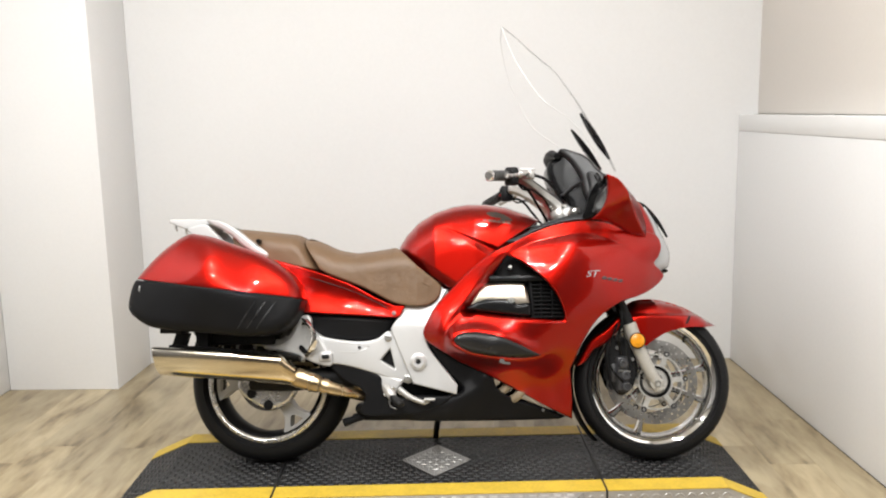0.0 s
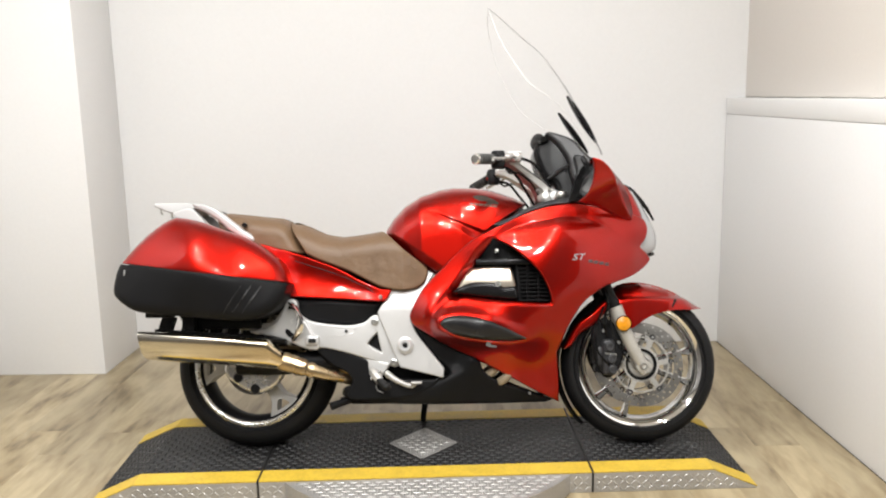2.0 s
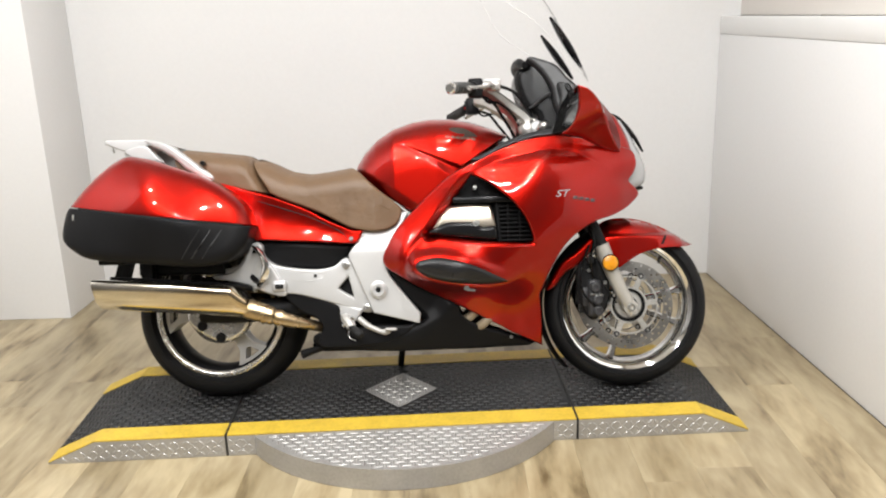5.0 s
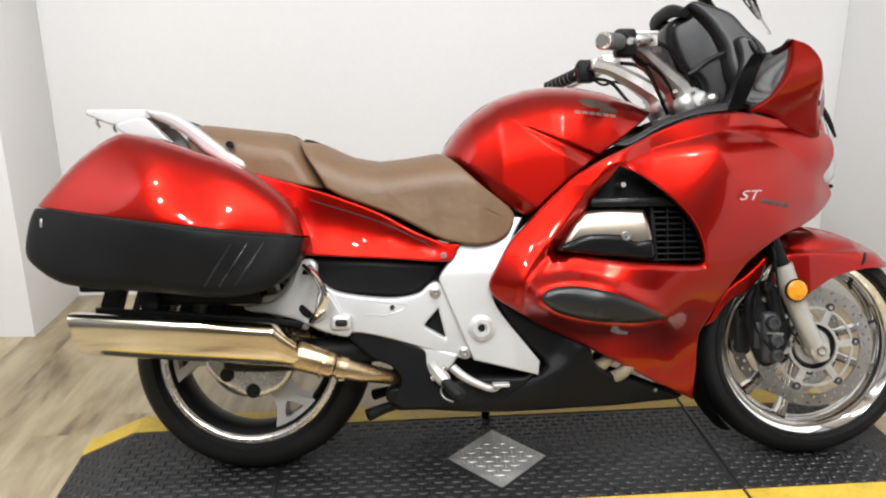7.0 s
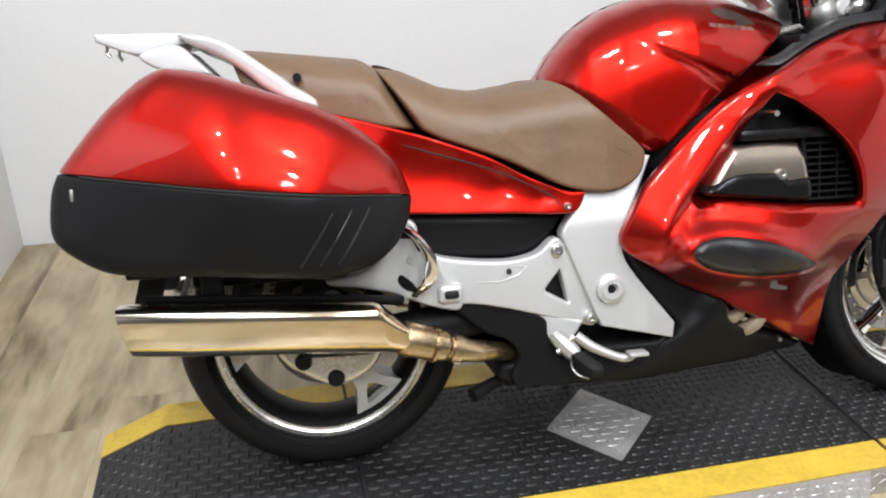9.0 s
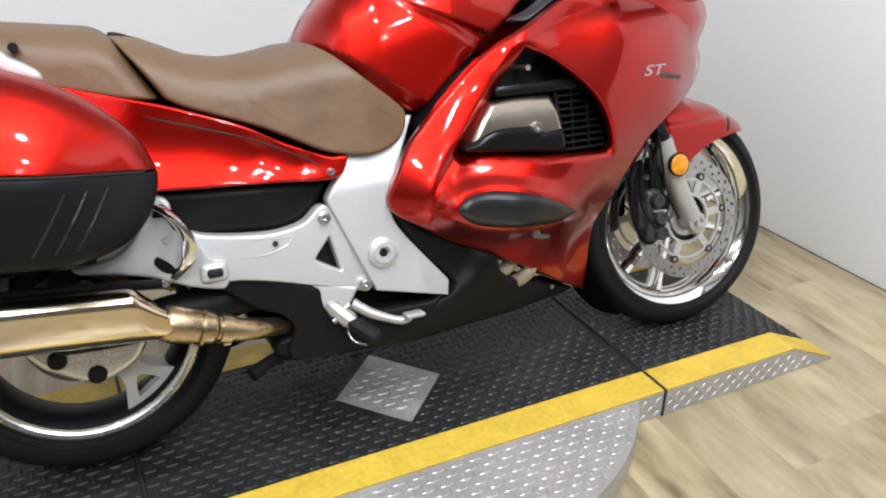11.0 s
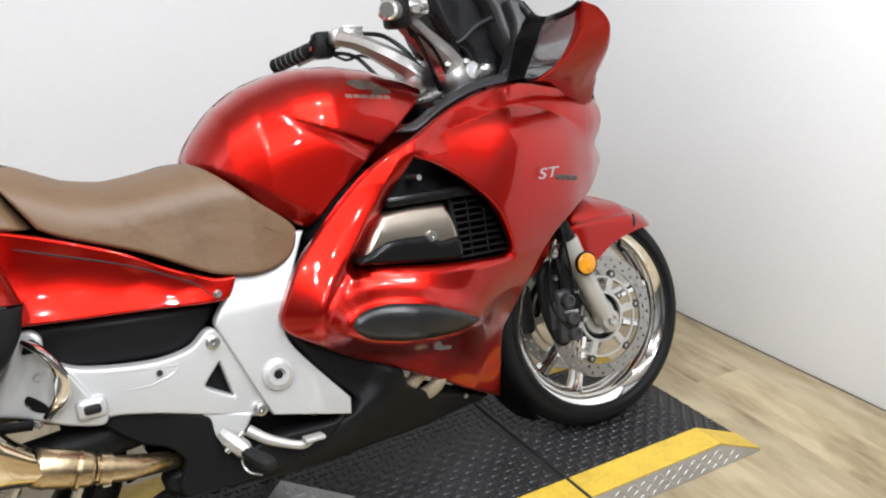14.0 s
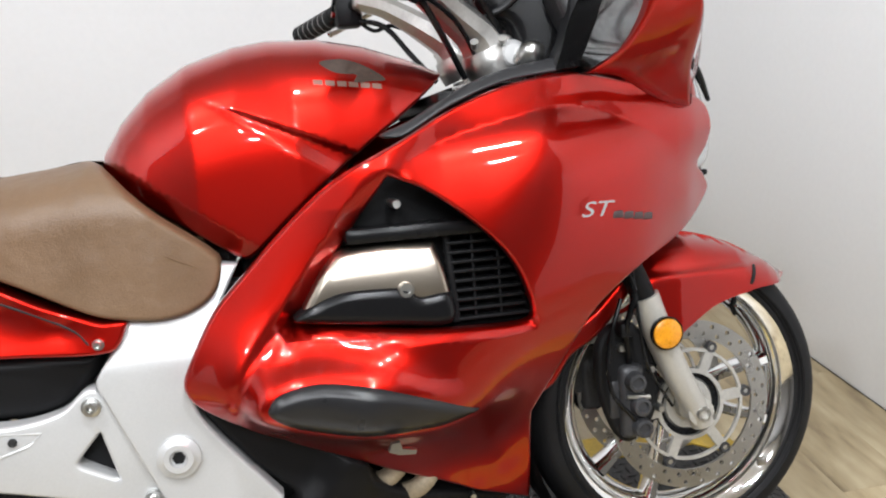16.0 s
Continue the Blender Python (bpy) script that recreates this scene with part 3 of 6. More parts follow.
apron = part("turntable_plate", b, TREAD, lift, "rounded aluminium tread plate level with the deck", smooth=False)
b = bmesh.new()
low = [b.verts.new((x, y, 0.001)) for x, y in arc]
top = [b.verts.new((x, y, DECK_Z - 0.006)) for x, y in arc]
for k in range(len(arc) - 1):
    b.faces.new((low[k], low[k + 1], top[k + 1], top[k]))
bmesh.ops.recalc_face_normals(b, faces=b.faces[:])
part("turntable_skirt", b, TREAD, apron, "aluminium skirt below the rounded plate")


DULL_ALU = material("dull_cast_aluminium", (0.4, 0.39, 0.37, 1), 0.5, metal=0.55, vary=0.15, scale=30, fine=200, bump=0.1)
HEADER = material("rusty_header_pipe", (0.3, 0.245, 0.17, 1), 0.6, metal=0.3, vary=0.3, scale=30, fine=160, bump=0.2)
DARK_STEEL = material("used_rotor_steel", (0.12, 0.115, 0.11, 1), 0.4, metal=0.9, vary=0.2, scale=30)
PIPE = material("brown_heat_tinted_steel", (0.44, 0.34, 0.21, 1), 0.28, metal=1.0, vary=0.25, scale=14, fine=90, rough_vary=0.08)

# ---- the motorcycle: x forward, right-hand side at negative y, z up from the deck; it leans on its side stand ----
LEAN_ANGLE = 17.0
bike = new("motorcycle")
bike.matrix_world = pose(0, -0.085, DECK_Z + 0.004, -LEAN_ANGLE)
tagged(bike, "candy-red touring motorcycle with brown seat leaning on its side stand", "motorcycle")


def group(name, label=""):
    ob = new(name)
    ob.parent = bike
    return tagged(ob, label=label)


# wheels
def tyre_profile(r, w, rim):
    rows = []
    for k in range(13):
        a = math.pi * k / 12
        y = -w / 2 * math.cos(a)
        rows.append((r - 0.36 * w * (1 - math.sin(a) ** 0.9), y))
    low = rows[0][0]
    side = [(rim - 0.004, 0.36), (rim + 0.006, 0.43), (rim + 0.009, 0.444), (rim + 0.012, 0.444), (rim + 0.014, 0.436)]
    for f in (0.35, 0.8):
        q = rim + 0.014 + f * (low - rim - 0.014)
        side += [(q - 0.0015, 0.44 + 0.055 * f), (q, 0.452 + 0.055 * f), (q + 0.0015, 0.44 + 0.056 * f)]
    return [(q, -w * f) for q, f in side] + rows + [(q, w * f) for q, f in reversed(side)]


def spoke(cx, cz, a, r0, r1, w0, w1, t0, t1):
    """A tapered, rounded wheel spoke at the angle a."""
    b = bmesh.new()
    rows = []
    for s in np.linspace(0, 1, 6):
        r, w, t = r0 + s * (r1 - r0), w0 + s * (w1 - w0), t0 + s * (t1 - t0)
        if s > 0.9:
            w *= 1.5
        row = []
        for k in range(10):
            p = 2 * math.pi * k / 10
            u, q = w * math.copysign(abs(math.cos(p)) ** 0.7, math.cos(p)), t * math.copysign(abs(math.sin(p)) ** 0.7, math.sin(p))
            row.append(b.verts.new((cx + r * math.cos(a) - u * math.sin(a), q, cz + r * math.sin(a) + u * math.cos(a))))
        rows.append(row)
    for p, q in zip(rows, rows[1:]):
        for k in range(10):
            b.faces.new((p[k], p[(k + 1) % 10], q[(k + 1) % 10], q[k]))
    bmesh.ops.recalc_face_normals(b, faces=b.faces[:])
    return b


def disc_rotor(cx, cz, y, r_out, r_in, parent, n_holes=28, mat=None):
    holes = [ring(cx, cz, r_in, 40)]
    for k in range(n_holes):
        a = 2 * math.pi * k / n_holes
        for j, f in enumerate((0.27, 0.73)):
            q = r_in + f * (r_out - r_in)
            aa = a + (0.5 if j == 1 else 0.0) * 2 * math.pi / n_holes
            holes.append(ring(cx + q * math.cos(aa), cz + q * math.sin(aa), 0.0046, 7))
    return part("brake_disc", plate(ring(cx, cz, r_out, 72), y - 0.0025, y + 0.0025, holes, smooth_n=0), mat or STEEL, parent, "drilled steel brake disc", smooth=False)


def wheel(name, cx, cz, r, w, rim, rim_w, rim_mat, spoke_mat, phase, label):
    g = group(name, label)
    part("tyre", lathe(cx, cz, tyre_profile(r, w, rim), 72), RUBBER, g, "black road tyre with worn tread", sharp=60)
    h = rim_w / 2
    prof = [(rim + 0.004, -h - 0.004), (rim + 0.006, -h), (rim + 0.002, -h + 0.004), (rim - 0.006, -h + 0.003), (rim - 0.012, -h + 0.012), (rim - 0.02, -h + 0.024), (rim - 0.022, 0), (rim - 0.02, h - 0.024), (rim - 0.012, h - 0.012), (rim - 0.006, h - 0.003), (rim + 0.004, h), (rim + 0.006, h), (rim + 0.002, h + 0.004), (rim - 0.012, h + 0.0), (rim - 0.03, h - 0.03), (rim - 0.034, 0), (rim - 0.03, -h + 0.03), (rim - 0.014, -h + 0.004)]
    barrel = part("rim", lathe(cx, cz, prof, 72, closed=True), rim_mat, g, sharp=50)
    if rim_mat is not CHROME:
        for s in (-1, 1):
            part("rim_lip", lathe(cx, cz, [(rim + 0.003, s * (h + 0.004)), (rim + 0.006, s * (h + 0.003)), (rim + 0.004, s * (h + 0.001)), (rim - 0.011, s * (h - 0.004)), (rim - 0.013, s * (h + 0.001)), (rim - 0.009, s * (h + 0.006)), (rim - 0.004, s * (h + 0.008))], 72, closed=True), ALU, barrel, "silver machined rim edge")
    part("hub", lathe(cx, cz, [(0.014, -0.075), (0.03, -0.075), (0.036, -0.066), (0.04, -0.04), (0.052, -0.03), (0.052, 0.03), (0.04, 0.04), (0.036, 0.07), (0.014, 0.07)], 36), spoke_mat, g)
    for k in range(3):
        a = phase + 2 * math.pi * k / 3
        if rim_mat is not CHROME:
            along = lambda u, w: (cx + u * math.cos(a) - w * math.sin(a), cz + u * math.sin(a) + w * math.cos(a))
            arm = [(0.04, -0.034), (0.04, 0.034), (0.11, 0.024), (0.155, 0.03), (rim - 0.028, 0.064), (rim - 0.022, 0.064), (rim - 0.019, 0.0), (rim - 0.022, -0.064), (rim - 0.028, -0.064), (0.155, -0.03), (0.11, -0.024)]
            slot = [(0.158, 0.0), (rim - 0.036, 0.028), (rim - 0.033, 0.02), (rim - 0.033, -0.02), (rim - 0.036, -0.028)]
            part("spoke", plate([along(*q) for q in arm], -0.058, 0.02, [[along(*q) for q in slot]], bevel=0.004, smooth_n=3), spoke_mat, g)
            continue
        for d in (-0.3, 0.3):
            part("spoke", spoke(cx, cz, a + d, 0.045, rim - 0.028, 0.014, 0.011, 0.022, 0.028), spoke_mat, g)
    return g


FX, FZ, RX, RZ = 0.728, 0.299, -0.755, 0.312
front = wheel("front_wheel", FX, FZ, 0.2985, 0.118, 0.233, 0.096, CHROME, CHROME, radians(236), "chromed cast front wheel")
rear = wheel("rear_wheel", RX, RZ, 0.314, 0.168, 0.228, 0.145, BLACK_METAL, SILVER, radians(-56), "silver cast rear wheel")
STEEL_GREY = material("rotor_carrier", (0.56, 0.55, 0.52, 1), 0.33, metal=0.7, vary=0.15, scale=30)
for s in (-1, 1):
    disc_rotor(FX, FZ, s * 0.078, 0.158, 0.125, front)
    hs = []
    for k in range(6):
        a = k * math.pi / 3 + 0.62
        hs.append([(FX + r * math.cos(a + f), FZ + r * math.sin(a + f)) for r, fs in ((0.067, np.linspace(-0.38, 0.38, 6)), (0.1005, np.linspace(0.43, -0.43, 8))) for f in fs])
    part("disc_carrier", plate(ring(FX, FZ, 0.106, 48), s * 0.078 - 0.003, s * 0.078 + 0.003, [ring(FX, FZ, 0.06, 30)] + hs, smooth_n=0), STEEL_GREY, front, smooth=False)
    for k in range(6):
        a = k * math.pi / 3 + 0.1
        q = (FX + 0.113 * math.cos(a), FZ + 0.113 * math.sin(a))
        part("disc_bobbin", lathe(*q, [(0.005, s * 0.078 - 0.005), (0.0095, s * 0.078 - 0.006), (0.0105, s * 0.078 - 0.004), (0.0105, s * 0.078 + 0.004), (0.0095, s * 0.078 + 0.006), (0.005, s * 0.078 + 0.005)], 14), CALIPER, front, "dark rotor bobbin")
        part("bobbin_pin", lathe(*q, [(0, s * 0.078 - 0.004), (0.005, s * 0.078 - 0.004), (0.005, s * 0.078 + 0.004), (0, s * 0.078 + 0.004)], 10), BOLT, front)
part("pulse_ring", plate(ring(FX, FZ, 0.062, 60), -0.071, -0.068, [ring(FX, FZ, 0.05, 40)] + [ring(FX + 0.056 * math.cos(k * math.pi / 15), FZ + 0.056 * math.sin(k * math.pi / 15), 0.0028, 4) for k in range(30)], smooth_n=0), BLACK_METAL, front, smooth=False)
part("hub_cover", lathe(FX, FZ, [(0, -0.067), (0.064, -0.067), (0.066, -0.062), (0.06, -0.04)], 30), CALIPER, front, "dark hub centre")
part("hub_ring", lathe(FX, FZ, [(0.03, -0.066), (0.033, -0.074), (0.046, -0.074), (0.05, -0.069), (0.05, -0.06)], 36), STEEL_GREY, front)
disc_rotor(RX, RZ, -0.075, 0.113, 0.1, rear, 0, DARK_STEEL)
part("disc_carrier", plate(ring(RX, RZ, 0.099, 40), -0.078, -0.072, [ring(RX, RZ, 0.03, 20)] + [ring(RX + 0.07 * math.cos(k * 1.2566), RZ + 0.07 * math.sin(k * 1.2566), 0.024, 14) for k in range(5)], smooth_n=0), BLACK_METAL, rear, smooth=False)
part("wheel_weight", box((FX + 0.155, -0.05, FZ - 0.155), (FX + 0.175, -0.042, FZ - 0.14), 0.002), STEEL, front)
part("valve_stem", tube([(FX + 0.13, -0.02, FZ + 0.165), (FX + 0.122, -0.045, FZ + 0.15)], 0.005, 8), BLACK_METAL, front)

# front fork, caliper and fender
for s in (-1, 1):
    fork = group("fork_leg", "silver front fork lower leg")
    part("lower_leg", tube([(0.738, s * 0.101, 0.27), (0.723, s * 0.101, 0.305), (0.694, s * 0.103, 0.36), (0.659, s * 0.105, 0.44), (0.63, s * 0.104, 0.52)], [0.021, 0.0235, 0.0245, 0.026, 0.027], 18), FORK, fork)
    part("upper_tube", tube([(0.63, s * 0.104, 0.52), (0.56, s * 0.104, 0.68), (0.47, s * 0.104, 0.88)], 0.022, 16), BLACK_METAL, fork)
    part("axle_clamp", lathe(0.728, 0.296, [(0, s * 0.121), (0.012, s * 0.122), (0.014, s * 0.118), (0.025, s * 0.116), (0.026, s * 0.084), (0, s * 0.084)], 20), FORK, fork)
    part("axle_end", lathe(0.728, 0.296, [(0, s * 0.119), (0.007, s * 0.12), (0.0085, s * 0.127), (0.0125, s * 0.127), (0.014, s * 0.124), (0.014, s * 0.11)], 12), BOLT, fork)
    cal = part("caliper", box((0.577, min(s * 0.066, s * 0.112), 0.262), (0.626, max(s * 0.066, s * 0.112), 0.398), 0.014, seg=3), CALIPER, fork, "black triple-piston brake caliper")
    part("caliper_bridge", box((0.56, min(s * 0.07, s * 0.1), 0.3), (0.582, max(s * 0.07, s * 0.1), 0.37), 0.005), CALIPER, cal)
    part("bleed_nipple", tube([(0.6, s * 0.1, 0.395), (0.596, s * 0.105, 0.418)], 0.004, 8, smooth_n=0), BOLT, cal)
    part("pad_pin", tube([(0.585, s * 0.118, 0.345), (0.628, s * 0.118, 0.34)], 0.004, 8, smooth_n=0), BOLT, cal)
    for k, (px, pz) in enumerate(((0.602, 0.37), (0.61, 0.325), (0.612, 0.285))):
        part("piston_cap", lathe(px, pz, [(0, s * 0.124), (0.009, s * 0.124), (0.011, s * 0.128), (0.016, s * 0.127), (0.018, s * 0.12), (0.019, s * 0.1)], 18), CALIPER, cal)
    part("caliper_bracket", panel([(0.54, 0.43), (0.57, 0.47), (0.62, 0.465), (0.65, 0.41), (0.66, 0.34), (0.64, 0.28), (0.6, 0.25), (0.57, 0.27), (0.545, 0.34)], 0.098, side=s, round_r=0.012, step=0.014, flat_back=0.085), BLACK_METAL, fork, "black caliper bracket")
    part("hose_clip", box((0.575, min(s * 0.1, s * 0.128), 0.455), (0.6, max(s * 0.1, s * 0.128), 0.48), 0.004), BLACK_METAL, fork)
    for px, pz in ((0.585, 0.43), (0.655, 0.31), (0.64, 0.385)):
        part("bracket_bolt", lathe(px, pz, [(0, s * 0.108), (0.006, s * 0.108), (0.0075, s * 0.104), (0.0075, s * 0.09)], 12), BOLT, fork)
    part("sensor_lead", tube([(0.6, s * 0.115, 0.3), (0.555, s * 0.12, 0.36), (0.555, s * 0.118, 0.44), (0.585, s * 0.11, 0.52)], 0.004, 8), BLACK_GLOSS, fork)
    part("brake_hose", tube([(0.6, s * 0.1, 0.4), (0.585, s * 0.125, 0.47), (0.6, s * 0.13, 0.54), (0.57, s * 0.11, 0.63), (0.5, s * 0.1, 0.75)], 0.0055, 8), BLACK_GLOSS, fork)
    part("wire", tube([(0.68, s * 0.1, 0.31), (0.62, s * 0.13, 0.40), (0.605, s * 0.135, 0.48), (0.6, s * 0.125, 0.58)], 0.003, 6), BLACK_GLOSS, fork)
    refl = part("reflector_cup", lathe(0.654, 0.457, [(0, s * 0.132), (0.029, s * 0.132), (0.03, s * 0.14), (0.028, s * 0.143)], 28), BLACK_GLOSS, fork)
    part("reflector", lathe(0.654, 0.457, [(0, s * 0.147), (0.02, s * 0.146), (0.026, s * 0.143), (0.027, s * 0.138)], 28), AMBER, fork, "round amber reflector")

def fender_depth(x, z):
    top = np.interp(x, [0.6, 0.66, 0.74, 0.84, 0.91, 0.95, 0.99], [0.57, 0.61, 0.617, 0.594, 0.56, 0.535, 0.508])
    k = np.clip((z - (top - 0.075)) / 0.075, 0, 1)
    wide = np.interp(x, [0.6, 0.7, 0.84, 0.93, 0.99], [0.098, 0.1, 0.092, 0.07, 0.022])
    flange = np.clip((0.556 - z) / 0.006, 0, 1) * np.clip((0.96 - x) / 0.06, 0, 1)
    return wide * np.sqrt(np.maximum(0, 1 - k**2.2)) + 0.007 * flange


fender = group("front_fender", "candy-red front fender")
both("fender_side", RED, fender, "", [(0.617, 0.55), (0.66, 0.606), (0.742, 0.617), (0.84, 0.594), (0.91, 0.56), (0.96, 0.528), (0.988, 0.51), (0.988, 0.51), (0.935, 0.505), (0.86, 0.505), (0.775, 0.487), (0.715, 0.452), (0.685, 0.438), (0.655, 0.48)], fender_depth, round_r=0, step=0.012, lip=0.004)
both("rear_flap", RED, fender, "", [(0.432, 0.36), (0.452, 0.4), (0.49, 0.46), (0.545, 0.5), (0.6, 0.55), (0.63, 0.55), (0.6, 0.5), (0.55, 0.45), (0.5, 0.42), (0.465, 0.375)], 0.09, round_r=0.012, step=0.015, lip=0.03)
both("vent_slit", BLACK_GLOSS, fender, "narrow dark vent slit", [(0.846, 0.517), (0.854, 0.517), (0.87, 0.546), (0.862, 0.546)], lambda x, z: fender_depth(x, z) + 0.0008, round_r=0, step=0.006, lip=0.002)
guard = []
for k in range(13):
    a = radians(150 + k * 6.2)
    guard.append((FX + 0.325 * math.cos(a), FZ + 0.325 * math.sin(a)))
b = bmesh.new()
rows = []
for px, pz in guard:
    rows.append([b.verts.new((px + 0.02 * (1 - math.cos(u * 1.25)) * (FX - px) / 0.325, 0.082 * math.sin(u * 1.25), pz + 0.02 * (1 - math.cos(u * 1.25)) * (FZ - pz) / 0.325)) for u in np.linspace(-1, 1, 9)])
for p, q in zip(rows, rows[1:]):
    for k in range(8):
        b.faces.new((p[k], q[k], q[k + 1], p[k + 1]))
bmesh.ops.solidify(b, geom=b.faces[:], thickness=0.004)
part("rear_mudguard", b, BLACK_PLASTIC, fender, "black inner mudguard behind the wheel")

# fairing
# half widths (x, z, width) of the fairing above and below the middle
BODY_HIGH = (
    (-0.09, 0.6, 0.236), (-0.03, 0.66, 0.238), (0.06, 0.74, 0.25), (0.155, 0.79, 0.282), (0.02, 0.6, 0.262), (0.28, 0.86, 0.252), (0.4, 0.81, 0.285),
    (0.38, 0.893, 0.232), (0.477, 0.905, 0.215), (0.55, 0.84, 0.235), (0.468, 0.703, 0.276), (0.3, 0.74, 0.292), (0.58, 0.6, 0.215), (0.64, 0.64, 0.183),
    (0.6, 0.72, 0.224), (0.69, 0.7, 0.163), (0.66, 0.755, 0.185), (0.7, 0.8, 0.172), (0.68, 0.86, 0.172),
    (0.715, 0.645, 0.124), (0.775, 0.698, 0.09), (0.727, 0.748, 0.13), (0.755, 0.81, 0.132), (0.745, 0.855, 0.125),
)
BODY_LOW = (
    (-0.135, 0.49, 0.238), (0.375, 0.534, 0.268), (0.2, 0.54, 0.3), (0.1, 0.525, 0.29), (0.02, 0.53, 0.272), (0.1, 0.43, 0.306), (-0.04, 0.45, 0.285),
    (0.22, 0.4, 0.268), (0.29, 0.408, 0.245), (0.35, 0.41, 0.207), (0.33, 0.33, 0.15), (0.35, 0.26, 0.105), (0.402, 0.355, 0.14), (0.41, 0.25, 0.09), (0.415, 0.16, 0.055), (0.311, 0.213, 0.115),
    (0.226, 0.263, 0.15), (0.143, 0.308, 0.185), (0.25, 0.33, 0.192), (0.12, 0.365, 0.235), (0.077, 0.343, 0.198), (0.0, 0.38, 0.205), (-0.07, 0.423, 0.22),
    (-0.128, 0.462, 0.228), (0.44, 0.455, 0.2), (0.5, 0.54, 0.22),
)
BODY = field(*BODY_HIGH, *BODY_LOW, smooth=7e-4)
POD = [(-0.032, 0.468), (-0.014, 0.49), (0.046, 0.499), (0.124, 0.485), (0.2, 0.455), (0.255, 0.427), (0.297, 0.406), (0.297, 0.406), (0.215, 0.398), (0.097, 0.407), (0.019, 0.424), (-0.018, 0.447)]


CREST = curve([(0.165, 0.775), (0.246, 0.814), (0.342, 0.838), (0.425, 0.853), (0.492, 0.85), (0.57, 0.822), (0.65, 0.783), (0.715, 0.753)], 6, closed=False)
ARM = curve([(0.15, 0.79), (0.06, 0.7), (-0.02, 0.6), (-0.06, 0.535), (-0.08, 0.472), (-0.06, 0.42)], 5, closed=False)


def near_line(line, q):
    best = np.full(len(q), 9.0)
    for a, b in zip(line, line[1:]):
        k = np.clip(((q - a) @ (b - a)) / ((b - a) @ (b - a)), 0, 1)
        best = np.minimum(best, np.linalg.norm(q - (a + k[:, None] * (b - a)), axis=1))
    return best


def chamfer(q, a, b, wide, deep):
    """How much a straight edge from a to b is cut away."""
    a, b = np.array(a), np.array(b)
    k = np.clip(((q - a) @ (b - a)) / ((b - a) @ (b - a)), 0, 1)
    d = np.linalg.norm(q - (a + k[:, None] * (b - a)), axis=1)
    return deep * np.clip(1 - d / wide, 0, 1)


WINDOW = [(0.165, 0.772), (0.165, 0.772), (0.215, 0.75), (0.28, 0.7), (0.337, 0.637), (0.37, 0.563), (0.366, 0.537), (0.276, 0.541), (0.168, 0.55), (0.022, 0.574), (0.022, 0.574)]
SILL = curve([(0.366, 0.537), (0.276, 0.541), (0.168, 0.55), (0.022, 0.574)], 8, closed=False)


GROOVE = curve([(0.0, 0.572), (-0.03, 0.54), (-0.055, 0.505), (-0.068, 0.465), (-0.055, 0.42), (-0.01, 0.392)], 6, closed=False)


def fairing_depth(x, z):
    q = np.stack([x, z], -1)
    pod = curve(POD, 5)
    d = away([pod], q)
    d[inside(pod, q)] = 0
    e = near_line(CREST, q)
    above = z > np.interp(x, CREST[:, 0], CREST[:, 1])
    fold = -0.017 * np.exp(-np.where(above, e / 0.04, e / 0.03)) * np.clip((x - 0.165) / 0.08, 0, 1) * np.clip((0.66 - x) / 0.14, 0, 1)
    arm = 0.011 * np.exp(-((near_line(ARM, q) / 0.05) ** 2)) * np.clip((0.81 - z) / 0.08, 0, 1)
    ring_up = 0.026 * np.exp(-((d / 0.024) ** 2)) * np.interp(x, [-0.1, 0.0, 0.15, 0.3], [1.0, 1.0, 0.7, 0.1])
    cut = chamfer(q, (0.165, 0.772), (0.022, 0.574), 0.03, 0.03) * np.clip((0.785 - z) / 0.07, 0, 1) + 0.012 * np.clip(1 - near_line(SILL, q) / 0.014, 0, 1)
    groove = 0.007 * np.exp(-((near_line(GROOVE, q) / 0.011) ** 2))
    return BODY(x, z) + fold + arm + ring_up - cut - groove


FAIRING = [(0.477, 0.908), (0.477, 0.908), (0.376, 0.895), (0.281, 0.864), (0.199, 0.824), (0.118, 0.786), (0.071, 0.756), (0.016, 0.708), (-0.045, 0.648), (-0.093, 0.596), (-0.127, 0.538), (-0.144, 0.495), (-0.13, 0.463), (-0.07, 0.423), (0.0, 0.38), (0.077, 0.343), (0.143, 0.308), (0.226, 0.263), (0.311, 0.213), (0.415, 0.158), (0.415, 0.158),
           (0.411, 0.26), (0.402, 0.352), (0.402, 0.352), (0.442, 0.452), (0.497, 0.538), (0.58, 0.598), (0.66, 0.624), (0.725, 0.654), (0.772, 0.697), (0.755, 0.724), (0.729, 0.747), (0.748, 0.775), (0.757, 0.81), (0.744, 0.85), (0.69, 0.868), (0.62, 0.878)]
WIN_LEFT = np.array([(0.128 - t * 0.137, 0.777 - t * 0.19) for t in np.linspace(0.02, 0.98, 28)])
WIN_LOW = SILL[1:-1] - (0.001, 0.0138)
fairing = group("fairing", "candy-red full fairing")
both("side_fairing", RED, fairing, "glossy candy-red side fairing panel", FAIRING, fairing_depth, holes=[WINDOW], round_r=0.006, step=0.0085, lip=0.018, lines=[CREST[3:-6], WIN_LEFT, WIN_LOW])
both("crash_pad", SATIN, fairing, "black bump pad in the fairing side", POD, lambda x, z: fairing_depth(x, z) + 0.01, round_r=0.02, step=0.01, lip=0.03)
